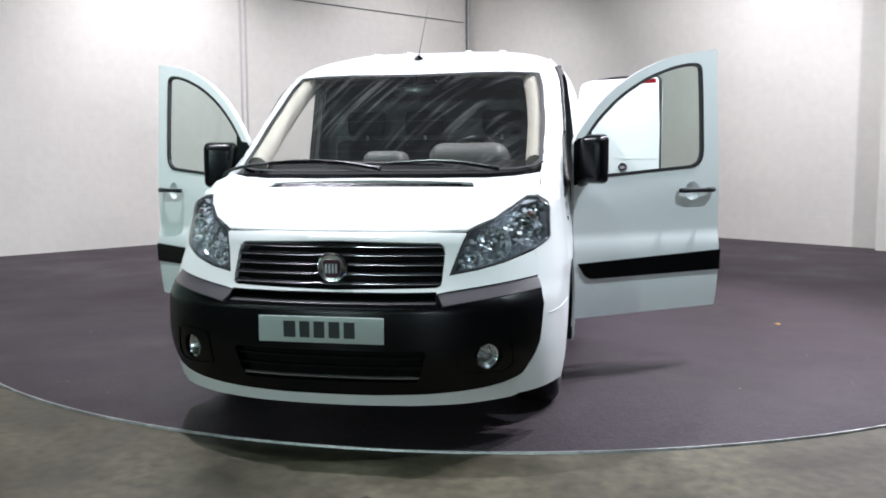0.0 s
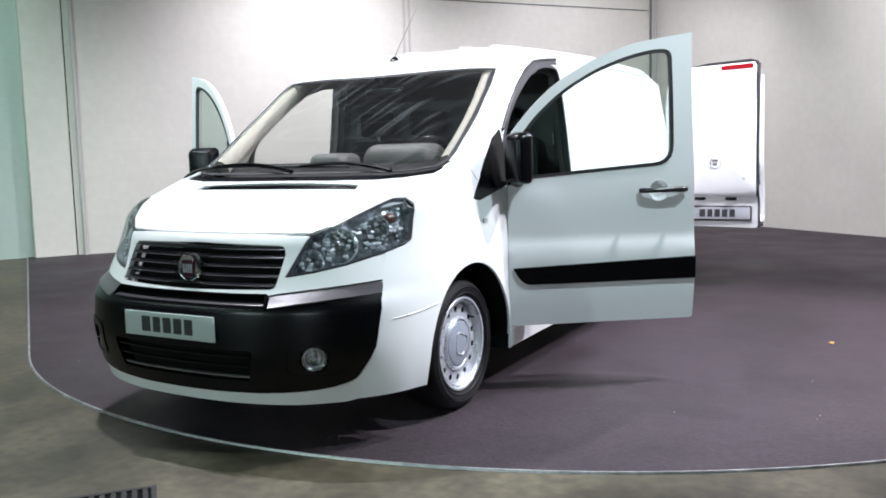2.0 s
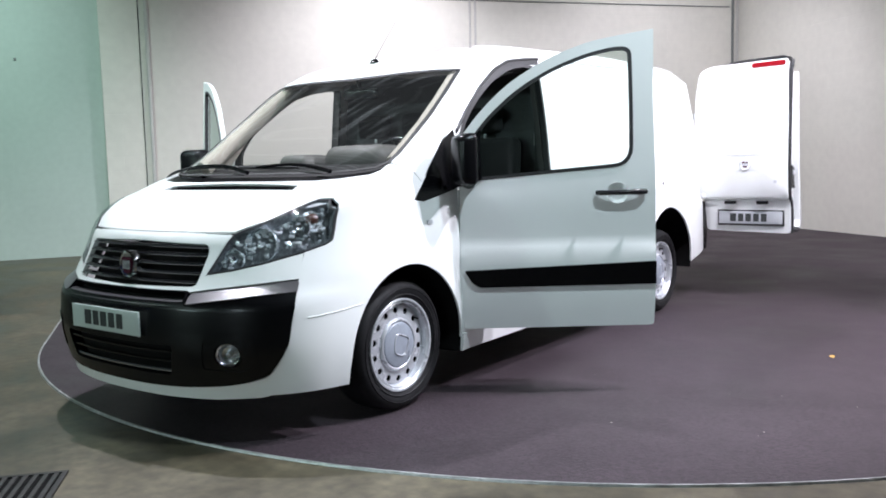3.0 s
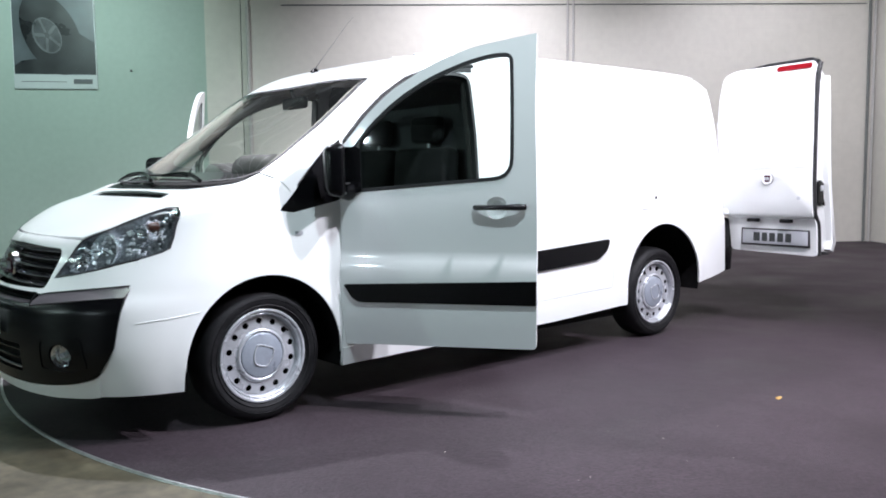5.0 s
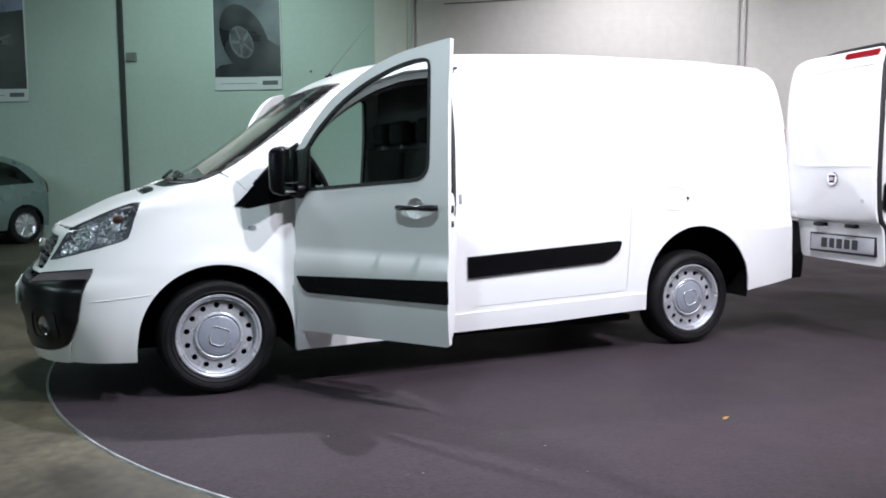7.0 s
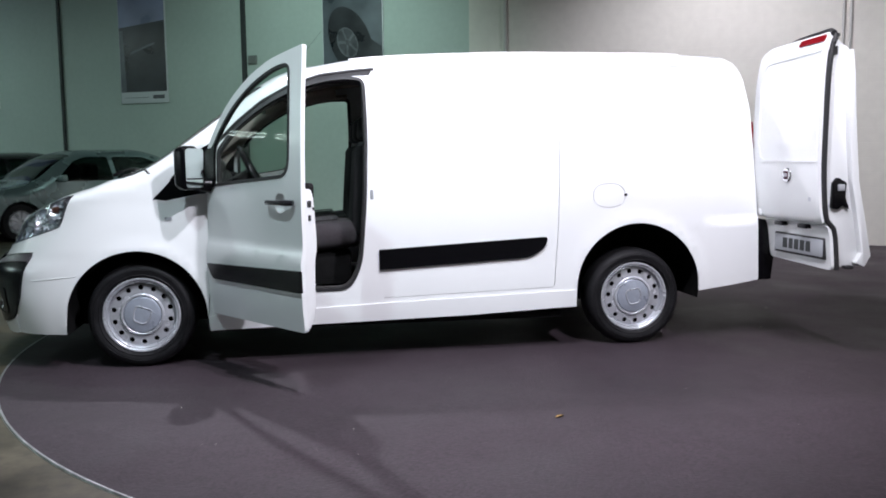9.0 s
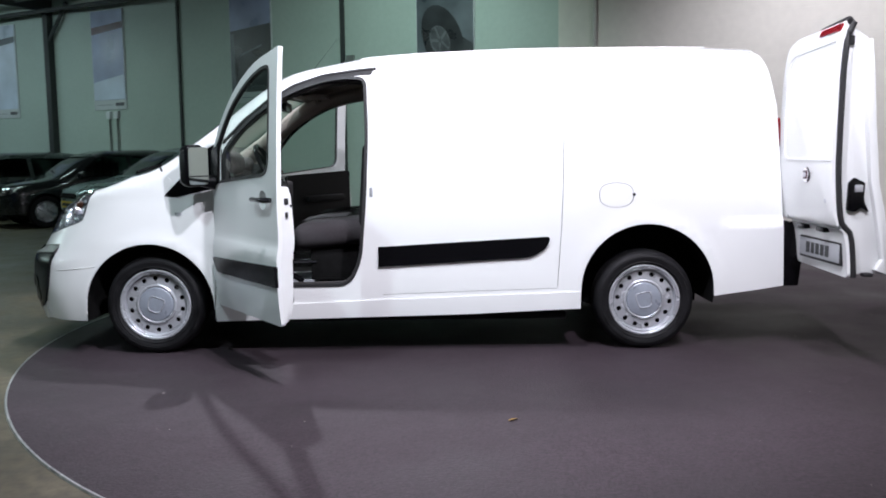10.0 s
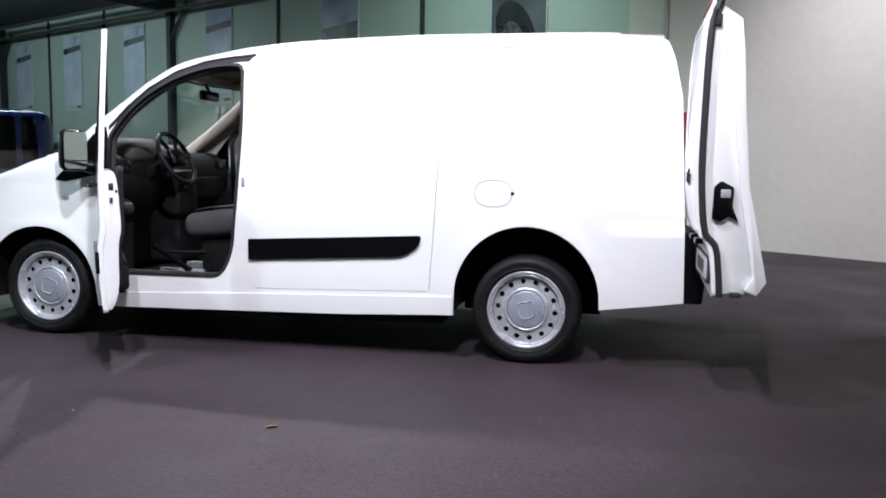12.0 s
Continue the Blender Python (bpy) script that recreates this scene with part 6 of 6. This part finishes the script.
    def pane(a, b):
        q = line(np.linspace(a, b, 8))
        return rounded([(x - 0.06, y) for x, y in q] + [(-(x - 0.06), y) for x, y in q[::-1]], 0.03)
    holes = [pane(f0, f1)] + ([] if van_like else [pane(g0, g1)])
    V, F = fill(whole, holes, 0.10)
    skin("roof_and_bonnet", V, F, top_s, paint, root, "", 0.01)
    for hole in holes:
        V, F = fill(inset(hole, -0.006), (), 0.10)
        skin("screen", V, F, top_s, CARGLASS, root, "dark glass screen", 0.0, -0.004)
    # nose and tail
    for tail in (False, True):
        yy = yb if tail else ya
        zhi = float(zt(yy)) - 0.045
        xs = [(float(width(yy, z)), z) for z in np.linspace(0.26, zhi, 10)]
        xt = [(x, float(top(x, yy))) for x in np.linspace(float(width(yy, zhi)), 0, 8)][1:]
        half = xs + xt
        V, F = fill([(x * 0.999, z) for x, z in half] + [(-x * 0.999, z) for x, z in half[::-1] if x > 1e-6], (), 0.08)
        skin("tail_panel" if tail else "nose_panel", V, F, end_s(tail), paint, root, "", 0.01)
        for s in (1, -1):
            if tail:
                o = rounded([(s * 0.62, 0.80), (s * 0.77, 0.82), (s * 0.76, 1.0), (s * 0.62, 1.0)], 0.03)
            else:
                o = rounded([(s * 0.40, 0.60), (s * 0.70, 0.62), (s * 0.71, 0.74), (s * 0.55, 0.72)], 0.03)
            V, F = fill(o, (), 0.06)
            skin("tail_lamp" if tail else "headlamp", V, F, end_s(tail), REDLENS if tail else CHROME, root, "", 0.01, 0.012)
    for o in ([(-0.36, 0.60), (0.36, 0.60), (0.34, 0.68), (-0.34, 0.68)], [(-0.5, 0.27), (0.5, 0.27), (0.45, 0.40), (-0.45, 0.40)]):
        V, F = fill(rounded(o, 0.02), (), 0.08)
        skin("grille", V, F, end_s(False), DARK, root, "", 0.01, 0.008)
    V, F = fill([(-0.26, 0.44), (0.26, 0.44), (0.26, 0.55), (-0.26, 0.55)], (), 0.1)
    skin("plate", V, F, end_s(False), plate_mat or YELLOWPLATE, root, "yellow plate with a dark bar", 0.008, 0.016)
    V, F = fill([(-0.20, 0.47), (0.20, 0.47), (0.20, 0.52), (-0.20, 0.52)], (), 0.1)
    skin("plate_bar", V, F, end_s(False), INK, root, "", 0.002, 0.0185)
    part("underbody", box(-0.62, 0.62, y0 + 0.35, y1 - 0.3, 0.18, 0.32), DARK, root)
    # plain block instead of an interior; cabin shade is in its near-black colour
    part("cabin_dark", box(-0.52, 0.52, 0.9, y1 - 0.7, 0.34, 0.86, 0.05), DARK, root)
    for x in (-0.32, 0.32):
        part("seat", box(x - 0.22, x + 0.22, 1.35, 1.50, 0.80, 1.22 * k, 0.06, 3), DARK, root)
    return root


ROW = Vector((-0.477, -0.879, 0))


def parked(n, jog=0.0):
    """The place of the nth car in the row; its front axle stands there."""
    p = Vector((-8.70, -3.95, 0)) + ROW * (2.55 * n) + Vector((0.67, -0.74, 0)) * jog
    return pose(p.x, p.y, 0, 0, 0, 42)


car("parked_car", "silver-teal hatchback parked before the green wall", SILVERTEAL, parked(0))
car("parked_car", "black hatchback parked in the row", DARKPAINT, parked(1, -0.2), 1.44, 4.1)
car("parked_car", "dark grey-green estate car parked in the row", GREYPAINT, parked(2, 0.1), 1.42, 4.3)
car("parked_car", "black saloon parked in the row", DARKPAINT, parked(3, -0.1), 1.40, 4.4)
car("parked_car", "dark grey-green hatchback at the far end of the row", GREYPAINT, parked(4, 0.0), 1.45, 4.0)
h = Vector((0.67, -0.74, 0))
q = Vector((-6.2, -5.06, 0)) + h * 3.55 + Vector((-0.74, -0.67, 0)) * 0.80
car("parked_van", "blue minibus with large windows, parked apart", BLUEPAINT, pose(q.x, q.y, 0, 0, 0, 42), 1.86, 4.4, True)

# ---- small things on the floor ----
LEAF = mat("dry_leaf", (0.42, 0.26, 0.07), 0.8, grain=0.2, scale=60)
bm = bmesh.new()
pts = [(0.0, -0.042, 0.004), (0.018, -0.022, 0.012), (0.022, 0.0, 0.016), (0.012, 0.026, 0.010), (0.0, 0.045, 0.003), (-0.014, 0.024, 0.004), (-0.020, 0.0, 0.006), (-0.014, -0.024, 0.004)]
mid = bm.verts.new((0, 0, 0.002))
vs = [bm.verts.new(p) for p in pts]
for i in range(8):
    bm.faces.new((mid, vs[i], vs[(i + 1) % 8]))
r = bmesh.ops.extrude_face_region(bm, geom=bm.faces[:])
bmesh.ops.translate(bm, vec=(0, 0, 0.0012), verts=[g for g in r["geom"] if isinstance(g, bmesh.types.BMVert)])
leaf = part("dry_leaf", bm, LEAF, None)
leaf.matrix_world = pose(2.317, 2.165, 0.007, 0, 0, 35) @ Matrix.Diagonal((0.72, 0.72, 0.72, 1))
tagged(leaf, "small dry yellow leaf lying on the dark floor", "leaf")
# crumbs on the dark floor
rng = random.Random(11)
verts, faces = [], []
for i in range(110):
    x, y = rng.uniform(-2.5, 4.2), rng.uniform(-0.4, 7.0)
    if (x - CC.x) ** 2 + (y - CC.y) ** 2 > (CR - 0.1) ** 2 and y < CC.y:
        continue
    if abs(x) < 1.0 and -1 < y < 4.2:
        continue
    s, o = rng.uniform(0.002, 0.006), len(verts)
    for k in range(4):
        a = k * math.pi / 2 + rng.uniform(-0.4, 0.4)
        verts.append((x + s * math.cos(a), y + s * math.sin(a), 0.0065))
    verts.append((x, y, 0.007 + s * 0.5))
    faces += [(o + k, o + (k + 1) % 4, o + 4) for k in range(4)]
me = bpy.data.meshes.new("crumbs")
me.from_pydata(verts, [], faces)
me.materials.append(mat("pale_crumbs", (0.40, 0.38, 0.34), 0.9, grain=0.4, scale=8))
tagged(new("floor_crumbs", me), "scattered pale crumbs and grit on the dark floor", "grit", kind="stuff")
# floor drain
drain = thing("floor_drain", "square dark iron floor drain set in the concrete", "drain", m=pose(0.28, -1.63, 0, 0, 0, 49))
IRON = mat("cast_iron", (0.03, 0.03, 0.028), 0.6, 0.4, grain=0.3, scale=60, stain=0.3, stain_scale=12)
bm = box(-0.19, 0.19, -0.17, -0.15, 0.001, 0.010)
for args in ((-0.19, 0.19, 0.15, 0.17, 0.001, 0.010), (-0.19, -0.17, -0.15, 0.15, 0.001, 0.010), (0.17, 0.19, -0.15, 0.15, 0.001, 0.010)):
    box(*args, bm=bm)
part("drain_frame", bm, IRON, drain)
# thin near-black plate on the floor paints the shade below the bars
part("drain_pit", box(-0.17, 0.17, -0.15, 0.15, 0.001, 0.0025), DARK, drain)
for k in range(9):
    x = -0.15 + 0.0375 * k
    part("drain_bar", box(x - 0.009, x + 0.009, -0.15, 0.15, 0.003, 0.009), IRON, drain)
